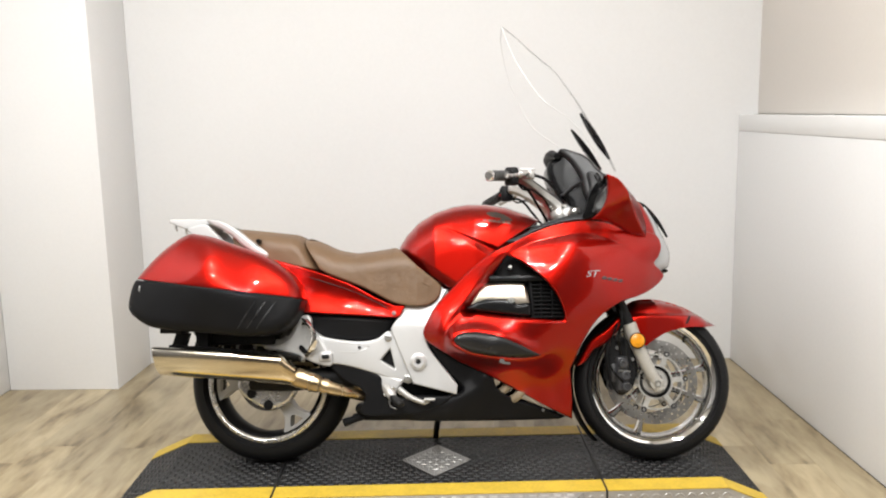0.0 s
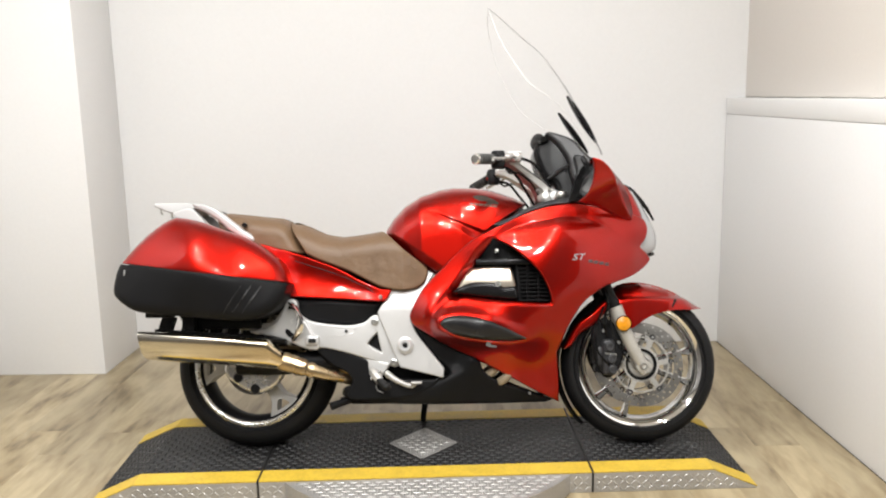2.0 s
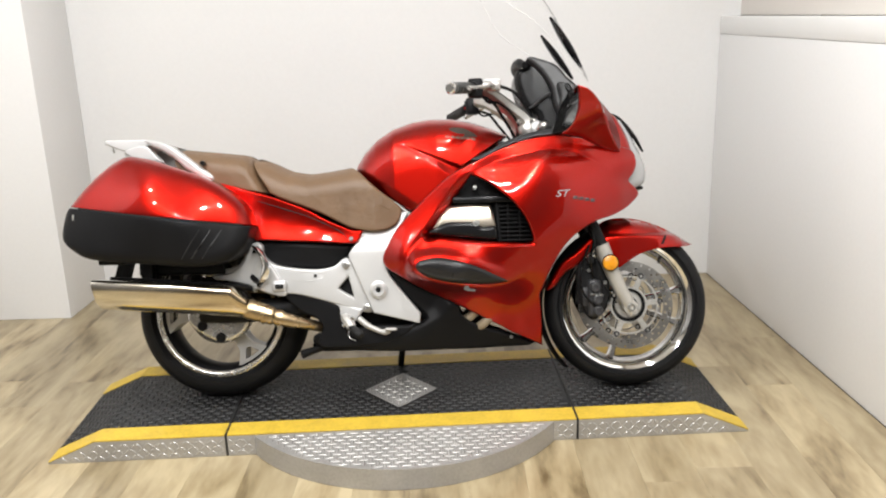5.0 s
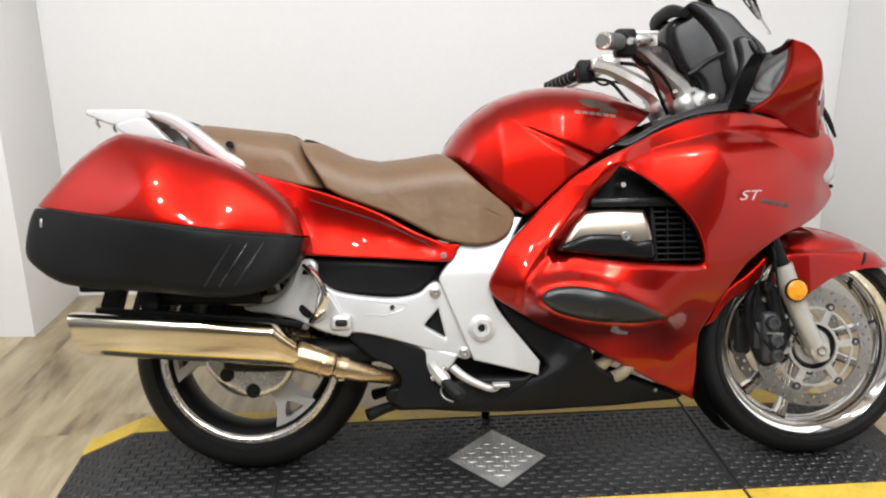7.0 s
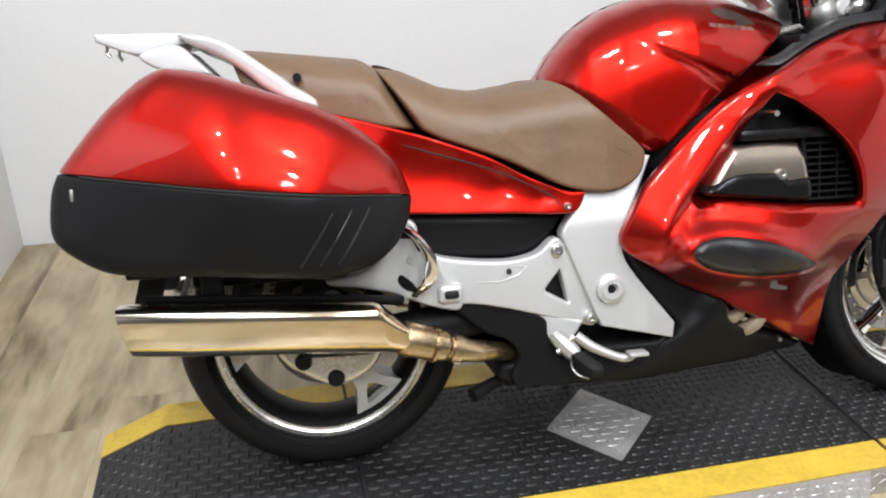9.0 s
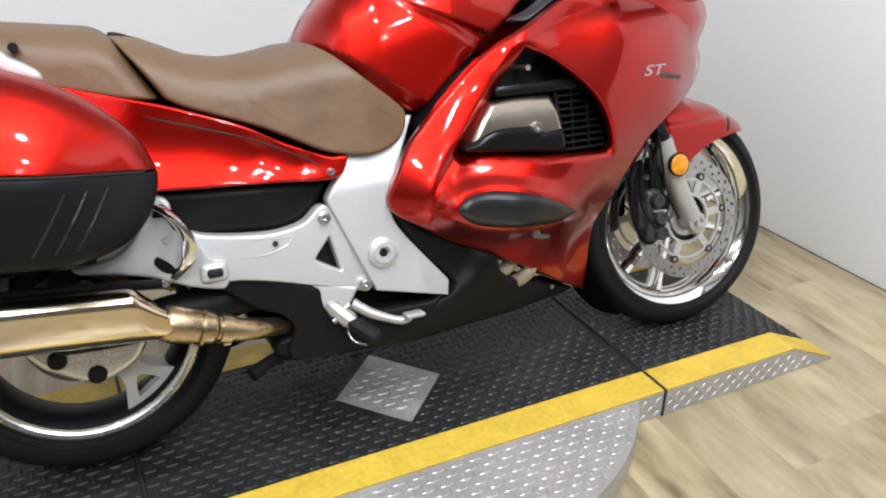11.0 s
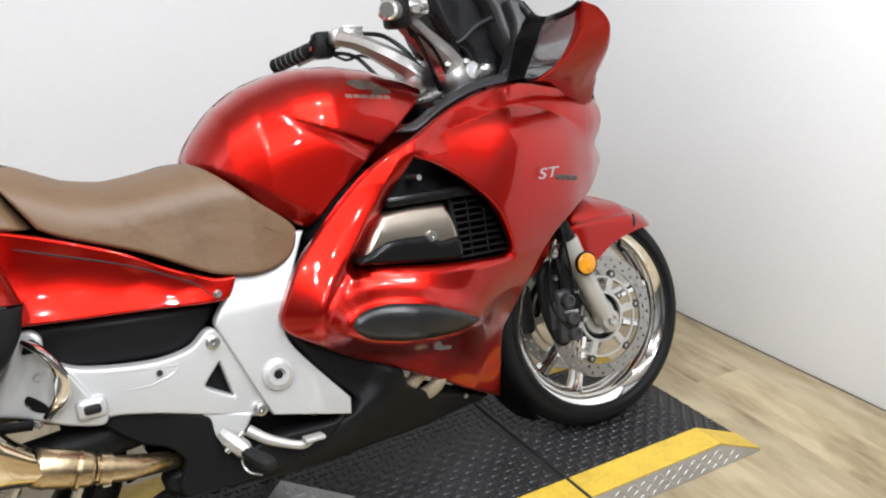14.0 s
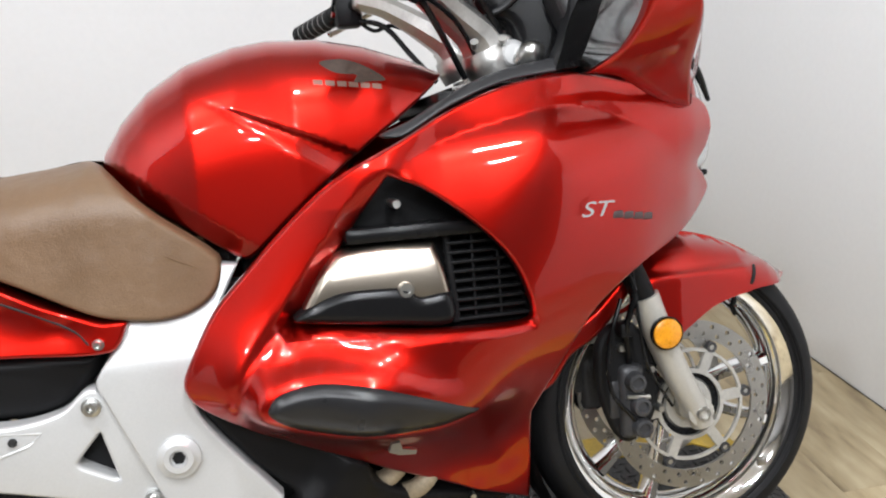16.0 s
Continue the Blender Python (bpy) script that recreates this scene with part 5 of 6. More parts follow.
# frame plates
SIDE_Y = 0.215
RAIL_W = field((-0.6, 0.55, 0.2), (-0.4, 0.42, 0.222), (-0.2, 0.32, 0.2), (-0.27, 0.49, 0.208), (-0.75, 0.46, 0.18))
for s in (-1, 1):
    fr = group("frame_plate", "silver-painted aluminium frame side plates")
    piv = part("pivot_plate", panel([(-0.09, 0.657), (-0.055, 0.655), (-0.055, 0.655), (-0.105, 0.56), (-0.135, 0.485), (-0.12, 0.43), (-0.02, 0.302), (-0.02, 0.302), (-0.024, 0.268), (-0.024, 0.268), (-0.183, 0.308), (-0.183, 0.308), (-0.258, 0.488), (-0.264, 0.512), (-0.236, 0.555), (-0.215, 0.593), (-0.15, 0.622)], lambda x, z: SIDE_Y - 0.165 * (z - 0.531 + np.sqrt((z - 0.531) ** 2 + 0.014 ** 2)), side=s, round_r=0.005, step=0.009, lip=0.03), SILVER, fr)
    part("frame_rail", panel([(-0.606, 0.556), (-0.57, 0.558), (-0.556, 0.51), (-0.51, 0.48), (-0.386, 0.464), (-0.318, 0.473), (-0.285, 0.498), (-0.268, 0.5), (-0.255, 0.484), (-0.186, 0.322), (-0.19, 0.312), (-0.205, 0.308), (-0.305, 0.34), (-0.388, 0.366), (-0.457, 0.381), (-0.512, 0.383), (-0.567, 0.404), (-0.69, 0.444), (-0.79, 0.452), (-0.79, 0.464), (-0.689, 0.476), (-0.65, 0.49)], RAIL_W, holes=[[(-0.268, 0.436), (-0.268, 0.436), (-0.301, 0.398), (-0.297, 0.39), (-0.25, 0.362), (-0.25, 0.362)]], side=s, round_r=0.006, step=0.014, lip=0.03), SILVER, fr)
    part("recess_backing", box((-0.31, min(s * 0.17, s * 0.175), 0.35), (-0.24, max(s * 0.17, s * 0.175), 0.45), 0.002), BLACK_METAL, fr)
    part("pivot_bolt", lathe(-0.163, 0.388, [(0, s * 0.222), (0.011, s * 0.222), (0.013, s * 0.229), (0.021, s * 0.229), (0.024, s * 0.225), (0.031, s * 0.222), (0.033, s * 0.2)], 28), SILVER, fr)
    bracket = part("peg_bracket", panel([(-0.315, 0.348), (-0.218, 0.322), (-0.218, 0.322), (-0.235, 0.295), (-0.252, 0.275), (-0.27, 0.268), (-0.295, 0.285), (-0.308, 0.315)], 0.207, side=s, round_r=0.008, step=0.016, lip=0.03), SILVER, fr)
    part("foot_peg", tube([(-0.285, s * 0.212, 0.3), (-0.278, s * 0.222, 0.29), (-0.258, s * 0.245, 0.268), (-0.252, s * 0.25, 0.262)], [0.014, 0.018, 0.018, 0.014], 8, smooth_n=0), DULL_ALU, fr)
    part("peg_hinge_pin", tube([(-0.288, s * 0.235, 0.268), (-0.25, s * 0.235, 0.298)], 0.007, 10, smooth_n=0), BOLT, fr)
    part("peg_rubber", tube([(-0.256, s * 0.245, 0.264), (-0.243, s * 0.262, 0.255), (-0.224, s * 0.292, 0.242), (-0.218, s * 0.3, 0.238)], [0.016, 0.019, 0.02, 0.012], 12, flat=0.7), GRIP, fr, "ribbed black foot-peg rubber")
    part("peg_feeler", tube([(-0.262, s * 0.25, 0.255), (-0.266, s * 0.262, 0.244), (-0.258, s * 0.275, 0.23), (-0.238, s * 0.285, 0.222)], 0.0022, 8), STEEL, fr)
    part("pedal", tube([(-0.235, s * 0.2, 0.288), (-0.205, s * 0.215, 0.266), (-0.165, s * 0.23, 0.248), (-0.14, s * 0.238, 0.242), (-0.125, s * 0.245, 0.25)], [0.012, 0.011, 0.009, 0.009, 0.008], 10), DULL_ALU, fr, "cast aluminium brake pedal")
    part("pedal_pad", box((-0.142, min(s * 0.235, s * 0.268), 0.25), (-0.1, max(s * 0.235, s * 0.268), 0.259), 0.004), DULL_ALU, fr)
    heel = part("lower_cover", panel([(-0.503, 0.385), (-0.49, 0.395), (-0.443, 0.386), (-0.305, 0.338), (-0.295, 0.29), (-0.265, 0.247), (-0.2, 0.262), (-0.06, 0.262), (-0.03, 0.28), (-0.06, 0.24), (-0.15, 0.2), (-0.36, 0.19), (-0.378, 0.215), (-0.36, 0.26), (-0.385, 0.295), (-0.428, 0.314), (-0.48, 0.358)], 0.21, side=s, round_r=0.008, step=0.016, lip=0.03), BLACK_PLASTIC, fr, "black lower side cover")
    loop = part("passenger_peg_bracket", panel([(-0.602, 0.556), (-0.578, 0.563), (-0.562, 0.548), (-0.56, 0.51), (-0.529, 0.48), (-0.5, 0.43), (-0.478, 0.392), (-0.49, 0.374), (-0.545, 0.386), (-0.612, 0.414), (-0.68, 0.43), (-0.735, 0.437), (-0.745, 0.449), (-0.677, 0.461), (-0.63, 0.498)], field((-0.6, 0.55, 0.215), (-0.56, 0.47, 0.226), (-0.49, 0.38, 0.232), (-0.62, 0.42, 0.215), (-0.74, 0.44, 0.19)), side=s, round_r=0.007, step=0.016, lip=0.03), SILVER, fr)
    part("boot_loop", tube([(-0.59, s * 0.222, 0.548), (-0.566, s * 0.248, 0.53), (-0.545, s * 0.258, 0.49), (-0.548, s * 0.254, 0.445), (-0.575, s * 0.228, 0.412)], [0.009, 0.014, 0.0155, 0.014, 0.009], 14, flat=0.62), CHROME, fr, "chrome boot guard loop")
    # black patches laid on the bracket imitate the shade inside its openings
    for loop_at in ([(-0.596, 0.528), (-0.58, 0.551), (-0.562, 0.535), (-0.552, 0.503), (-0.562, 0.5), (-0.574, 0.524)], [(-0.606, 0.442), (-0.592, 0.424), (-0.57, 0.418), (-0.574, 0.434), (-0.598, 0.454)]):
        part("bracket_recess", panel(loop_at, lambda x, z: np.interp(x, [-0.61, -0.55], [0.2205, 0.2285]), side=s, round_r=0.002, step=0.01, lip=0.01), BLACK_GLOSS, fr, "black patch imitating a shaded hollow in the bracket")
    pocket = [(-0.483, 0.462), (-0.41, 0.456), (-0.343, 0.449), (-0.36, 0.434), (-0.399, 0.423), (-0.448, 0.426)]
    part("rail_pocket", tube([(x, s * (float(RAIL_W(np.array([x]), np.array([z]))[0]) - 0.0003), z) for x, z in pocket], [0.001, 0.002, 0.002, 0.0022, 0.0022, 0.001], 6, smooth_n=0), SILVER, fr, "embossed edge on the frame rail")
    part("bolt_socket", plate(ring(-0.163, 0.388, 0.0095, 6), min(s * 0.2215, s * 0.2235), max(s * 0.2215, s * 0.2235), smooth_n=0), BLACK_METAL, fr, "dark hexagon socket")
    peg = part("passenger_peg", box((-0.53, min(s * 0.205, s * 0.24), 0.39), (-0.478, max(s * 0.205, s * 0.24), 0.43), 0.011, seg=3), SILVER, fr, "folded passenger foot peg")
    part("peg_pad", box((-0.517, min(s * 0.235, s * 0.248), 0.402), (-0.488, max(s * 0.235, s * 0.248), 0.418), 0.005), GRIP, peg, "dark rubber pad")
    for px, pz, r in ((-0.275, 0.476, 0.0095), (-0.205, 0.326, 0.0095), (-0.578, 0.482, 0.0095), (-0.556, 0.425, 0.0075), (-0.592, 0.4, 0.006)):
        part("bolt", lathe(px, pz, [(0, s * 0.212), (r * 0.42, s * 0.212), (r * 0.45, s * 0.223), (r * 0.85, s * 0.223), (r, s * 0.219), (r, s * 0.213), (r * 1.45, s * 0.212), (r * 1.45, s * 0.2)], 16), BOLT, fr)
    for px, pz in ((-0.494, 0.377), (-0.064, 0.256), (-0.26, 0.3), (-0.38, 0.443), (0.3, 0.197)):
        yy = {-0.38: 0.223, 0.3: 0.093}.get(px, 0.198)
        part("bolt", lathe(px, pz, [(0, s * (yy + 0.003)), (0.005, s * (yy + 0.003)), (0.006, s * yy), (0.006, s * (yy - 0.01))], 12), BOLT if px != -0.38 else SEAM, fr)

# engine seen through the fairing window
engine = group("engine", "black V-four engine with bright head cover")
part("crankcase", box((-0.25, -0.15, 0.24), (0.1, 0.15, 0.6), 0.05, seg=3), BLACK_METAL, engine)
part("airbox", box((-0.05, -0.15, 0.6), (0.3, 0.15, 0.76), 0.04, seg=3), BLACK_METAL, engine)
for s in (-1, 1):
    part("head_cover", panel([(0.03, 0.59), (0.055, 0.632), (0.078, 0.662), (0.09, 0.669), (0.15, 0.674), (0.23, 0.67), (0.23, 0.67), (0.246, 0.6), (0.245, 0.548), (0.16, 0.556), (0.03, 0.578)], lambda x, z: 0.277 - 2.6 * (z - 0.605) ** 2 - 0.25 * np.maximum(0.0, z - 0.64), side=s, round_r=0.012, step=0.012, lip=0.1), COVER, engine, "bright aluminium cylinder-head cover")
    part("plug_cover", panel([(0.018, 0.583), (0.05, 0.604), (0.09, 0.616), (0.16, 0.615), (0.185, 0.61), (0.2, 0.598), (0.245, 0.598), (0.245, 0.55), (0.16, 0.556), (0.022, 0.575)], 0.285, side=s, round_r=0.018, step=0.01, lip=0.05), BLACK_GLOSS, engine, "black ignition cover")
    part("cover_bolt", lathe(0.179, 0.608, [(0, s * 0.28), (0.005, s * 0.28), (0.0055, s * 0.287), (0.01, s * 0.287), (0.012, s * 0.283), (0.012, s * 0.27)], 14), BOLT, engine)
    part("inner_shield", plate([(0.0, 0.55), (0.165, 0.785), (0.3, 0.77), (0.42, 0.7), (0.47, 0.6), (0.46, 0.51), (0.1, 0.53)], s * 0.2 - 0.003, s * 0.2 + 0.003, smooth_n=0), BLACK_METAL, engine)
    part("upper_stay", box((0.1, min(s * 0.21, s * 0.262), 0.676), (0.32, max(s * 0.21, s * 0.262), 0.7), 0.008), BLACK_GLOSS, engine)
    part("stay_bolt", lathe(0.178, 0.73, [(0, s * 0.262), (0.006, s * 0.262), (0.007, s * 0.258), (0.007, s * 0.2)], 12), BOLT, engine)
    grille = part("grille_frame", tube([(0.25, s * 0.235, 0.7), (0.255, s * 0.24, 0.62), (0.26, s * 0.24, 0.545)], 0.006, 8), BLACK_PLASTIC, engine, "black ribbed radiator grille")
    for k in range(10):
        z = 0.548 + k * 0.0145
        xe = np.interp(z, [0.54, 0.6, 0.66, 0.7], [0.375, 0.36, 0.325, 0.29])
        part("grille_slat", box((0.25, min(s * 0.222, s * 0.245), z - 0.0022), (xe, max(s * 0.222, s * 0.245), z + 0.0022), 0.001), BLACK_PLASTIC, grille)
    for px in (0.29, 0.33):
        part("grille_bar", box((px - 0.002, min(s * 0.22, s * 0.242), 0.545), (px + 0.002, max(s * 0.22, s * 0.242), np.interp(px, [0.29, 0.33], [0.69, 0.645])), 0.001), BLACK_PLASTIC, grille)
part("radiator", box((0.3, -0.1, 0.3), (0.37, 0.1, 0.7), 0.01), BLACK_METAL, engine)

# exhausts
for s in (-1, 1):
    ex = group("exhaust", "heat-tinted polished steel silencer")
    b = bmesh.new()
    rows = []
    for px, pz, h, w in ((-1.098, 0.4, 0.03, 0.03), (-1.105, 0.4, 0.046, 0.044), (-1.112, 0.401, 0.052, 0.05), (-1.095, 0.4, 0.053, 0.052), (-1.0, 0.392, 0.054, 0.054), (-0.8, 0.377, 0.054, 0.054), (-0.652, 0.365, 0.054, 0.054), (-0.643, 0.363, 0.053, 0.053), (-0.638, 0.361, 0.051, 0.051), (-0.617, 0.349, 0.041, 0.042), (-0.604, 0.341, 0.0355, 0.036), (-0.598, 0.338, 0.033, 0.034)):
        rows.append([b.verts.new((px - 0.17 * h * math.copysign(abs(math.sin(a)) ** 0.75, math.sin(a)), s * (0.265 + w * math.copysign(abs(math.cos(a)) ** 0.7, math.cos(a)) + 0.45 * h * math.sin(a)), pz + h * math.copysign(abs(math.sin(a)) ** 0.75, math.sin(a)))) for a in np.linspace(0, 2 * math.pi, 33)[:-1]])
    for p, q in zip(rows, rows[1:]):
        for k in range(32):
            b.faces.new((p[k], p[(k + 1) % 32], q[(k + 1) % 32], q[k]))
    b.faces.new(rows[0])
    bmesh.ops.recalc_face_normals(b, faces=b.faces[:])
    part("silencer", b, MUFFLER, ex, "polished silencer with golden heat tint", sharp=35)
    part("collar", tube([(-0.612, s * 0.265, 0.341), (-0.605, s * 0.264, 0.338), (-0.565, s * 0.261, 0.325), (-0.525, s * 0.258, 0.311), (-0.518, s * 0.258, 0.309)], [0.031, 0.0345, 0.034, 0.031, 0.027], 20), PIPE, ex, "brown heat-tinted pipe joint")
    part("link_pipe", tube([(-0.52, s * 0.258, 0.31), (-0.47, s * 0.245, 0.293), (-0.43, s * 0.222, 0.281), (-0.4, s * 0.195, 0.27), (-0.34, s * 0.14, 0.25)], [0.025, 0.023, 0.021, 0.019, 0.018], 18), PIPE, ex, "brown heat-tinted link pipe")
    part("pipe_clamp", tube([(-0.512, s * 0.257, 0.307), (-0.494, s * 0.254, 0.301)], 0.0285, 18, smooth_n=0), PIPE, ex)
    part("clamp_screw", box((-0.51, min(s * 0.255, s * 0.27), 0.275), (-0.496, max(s * 0.255, s * 0.27), 0.285), 0.002), BOLT, ex)
    for q in (-0.598, -0.548):
        part("joint_rib", tube([(q, s * 0.264, 0.336 + (-0.6 - q) * 0.34), (q + 0.005, s * 0.2636, 0.3343 + (-0.6 - q) * 0.34)], 0.0358, 18, smooth_n=0), PIPE, ex)
    part("hanger", box((-0.98, min(s * 0.19, s * 0.235), 0.41), (-0.94, max(s * 0.19, s * 0.235), 0.52), 0.005), BLACK_METAL, ex)
    # black bar added for the pannier's dark reflection along the silencer top
    part("heat_guard", tube([(-1.08, s * 0.235, 0.448), (-0.8, s * 0.235, 0.428), (-0.6, s * 0.232, 0.405)], 0.022, 12, flat=0.4), BLACK_METAL, ex)

# luggage
LID = [(-1.19, 0.7), (-1.19, 0.7), (-1.115, 0.79), (-1.055, 0.845), (-1.02, 0.866), (-0.995, 0.87), (-0.92, 0.854), (-0.829, 0.822), (-0.742, 0.79), (-0.667, 0.745), (-0.606, 0.687), (-0.578, 0.622), (-0.578, 0.622), (-0.721, 0.637), (-0.934, 0.664)]
TUB = [(-1.19, 0.696), (-1.19, 0.696), (-0.934, 0.66), (-0.721, 0.633), (-0.578, 0.618), (-0.578, 0.618), (-0.592, 0.568), (-0.626, 0.523), (-0.678, 0.497), (-0.755, 0.487), (-0.946, 0.503), (-1.108, 0.522), (-1.175, 0.557), (-1.206, 0.592), (-1.204, 0.66)]
BAG_W = field((-1.17, 0.66, 0.335), (-1.1, 0.6, 0.368), (-0.9, 0.66, 0.402), (-0.75, 0.64, 0.392), (-0.6, 0.61, 0.33), (-0.98, 0.85, 0.292), (-0.9, 0.76, 0.37), (-0.8, 0.79, 0.322), (-0.9, 0.52, 0.365), (-1.1, 0.76, 0.325), (-0.68, 0.72, 0.32), smooth=1.2e-3)


def bag_depth(loop, r):
    whole = curve([(-1.19, 0.7), (-1.115, 0.79), (-1.055, 0.845), (-1.02, 0.866), (-0.995, 0.87), (-0.92, 0.854), (-0.829, 0.822), (-0.742, 0.79), (-0.667, 0.745), (-0.606, 0.687), (-0.578, 0.62), (-0.592, 0.568), (-0.626, 0.523), (-0.678, 0.497), (-0.755, 0.487), (-0.946, 0.503), (-1.108, 0.522), (-1.175, 0.557), (-1.206, 0.592), (-1.204, 0.66)], 5)

    def at(x, z):
        k = np.clip(away([whole], np.stack([x, z], -1)) / r, 0, 1)
        return BAG_W(x, z) - 0.75 * r * (1 - np.sqrt(np.maximum(0, 1 - (1 - k) ** 2)))

    return at


for s in (-1, 1):
    bag = group("saddlebag", "hard pannier with candy-red lid and black tub")
    part("lid", panel(LID, bag_depth(LID, 0.042), side=s, round_r=0.004, step=0.013, flat_back=0.17), RED, bag, "glossy candy-red lid")
    tub = part("tub", panel(TUB, lambda x, z: bag_depth(TUB, 0.04)(x, z) + 0.002, side=s, round_r=0.004, step=0.014, flat_back=0.17), BLACK_PLASTIC, bag, "black textured tub")
    seam = curve([(-1.19, 0.698), (-0.934, 0.662), (-0.721, 0.635), (-0.578, 0.62)], 6, closed=False)
    part("lid_seam", tube([(x, s * (float(bag_depth(TUB, 0.04)(np.array([x]), np.array([z]))[0]) - 0.0005), z) for x, z in seam[1:-1]], 0.0022, 6, smooth_n=0), SEAM, tub, "dark seam under the lid")
    for k in range(3):
        x0 = -0.79 + k * 0.033
        path = [(x0 + dx, z) for dx, z in ((0.0, 0.515), (0.03, 0.558), (0.062, 0.608))]
        part("slash_rib", tube([(x, s * (float(bag_depth(TUB, 0.04)(np.array([x]), np.array([z]))[0]) + 0.002), z) for x, z in path], [0.002, 0.003, 0.002], 8), SATIN, tub, "raised slanting rib")
    part("latch", box((-1.165, min(s * 0.33, s * 0.337), 0.645), (-1.09, max(s * 0.33, s * 0.337), 0.675), 0.003), BLACK_GLOSS, tub)
    part("latch_pull", box((-1.163, min(s * 0.335, s * 0.343), 0.652), (-1.158, max(s * 0.335, s * 0.343), 0.672), 0.001), BOLT, tub)
    part("foot", box((-1.1, min(s * 0.2, s * 0.3), 0.5), (-1.02, max(s * 0.2, s * 0.3), 0.53), 0.006), BLACK_METAL, bag)
    part("carrier", box((-1.0, min(s * 0.14, s * 0.2), 0.455), (-0.7, max(s * 0.14, s * 0.2), 0.5), 0.008), BLACK_METAL, bag)

# ribs of the tail frame that show between pannier and silencer
for s in (-1, 1):
    for k, (x, w, mat) in enumerate(((-1.1, 0.05, BLACK_METAL), (-1.0, 0.016, ALU), (-0.975, 0.032, BLACK_METAL), (-0.925, 0.012, ALU), (-0.9, 0.03, BLACK_METAL), (-0.85, 0.012, STEEL), (-0.825, 0.035, BLACK_METAL), (-0.77, 0.05, BLACK_METAL))):
        part("tail_rib", plate([(x, 0.5), (x + w, 0.5), (x + w - 0.03, 0.4), (x - 0.03, 0.4)], min(s * 0.13, s * 0.1), max(s * 0.13, s * 0.1), bevel=0.002, smooth_n=0), mat, bike)

# rear rack and grab rails
rack = group("rear_rack", "silver cast rear rack and grab rails")
for s in (-1, 1):
    part("rack_plate", panel([(-1.146, 0.946), (-1.146, 0.946), (-0.99, 0.944), (-0.95, 0.938), (-0.95, 0.926), (-1.0, 0.918), (-1.07, 0.904), (-1.147, 0.932), (-1.147, 0.932)], 0.1, side=s, round_r=0.005, step=0.02, flat_back=0.0), SILVER, rack)
    part("rack_foot", panel([(-1.064, 0.9), (-1.017, 0.919), (-0.985, 0.916), (-0.962, 0.895), (-0.927, 0.858), (-0.927, 0.858), (-0.985, 0.866), (-1.03, 0.874)], 0.132, side=s, round_r=0.006, step=0.014, lip=0.025), SILVER, rack, "silver cast rack foot")
    part("grab_rail", panel([(-0.99, 0.937), (-0.948, 0.936), (-0.915, 0.926), (-0.882, 0.909), (-0.816, 0.86), (-0.775, 0.83), (-0.738, 0.804), (-0.736, 0.786), (-0.774, 0.794), (-0.835, 0.829), (-0.86, 0.852), (-0.884, 0.872), (-0.93, 0.9), (-0.961, 0.914)], lambda x, z: np.interp(x, [-0.99, -0.9, -0.8, -0.74], [0.14, 0.165, 0.18, 0.182]), side=s, round_r=0.012, step=0.01, lip=0.03), SILVER, rack, "silver grab rail")
    part("rail_clip", lathe(-0.771, 0.846, [(0, s * 0.188), (0.008, s * 0.188), (0.009, s * 0.182), (0.009, s * 0.165)], 12), BLACK_GLOSS, rack)
    part("rack_hook", tube([(-1.13, s * 0.06, 0.935), (-1.135, s * 0.06, 0.915), (-1.128, s * 0.06, 0.905)], 0.004, 8), BOLT, rack)

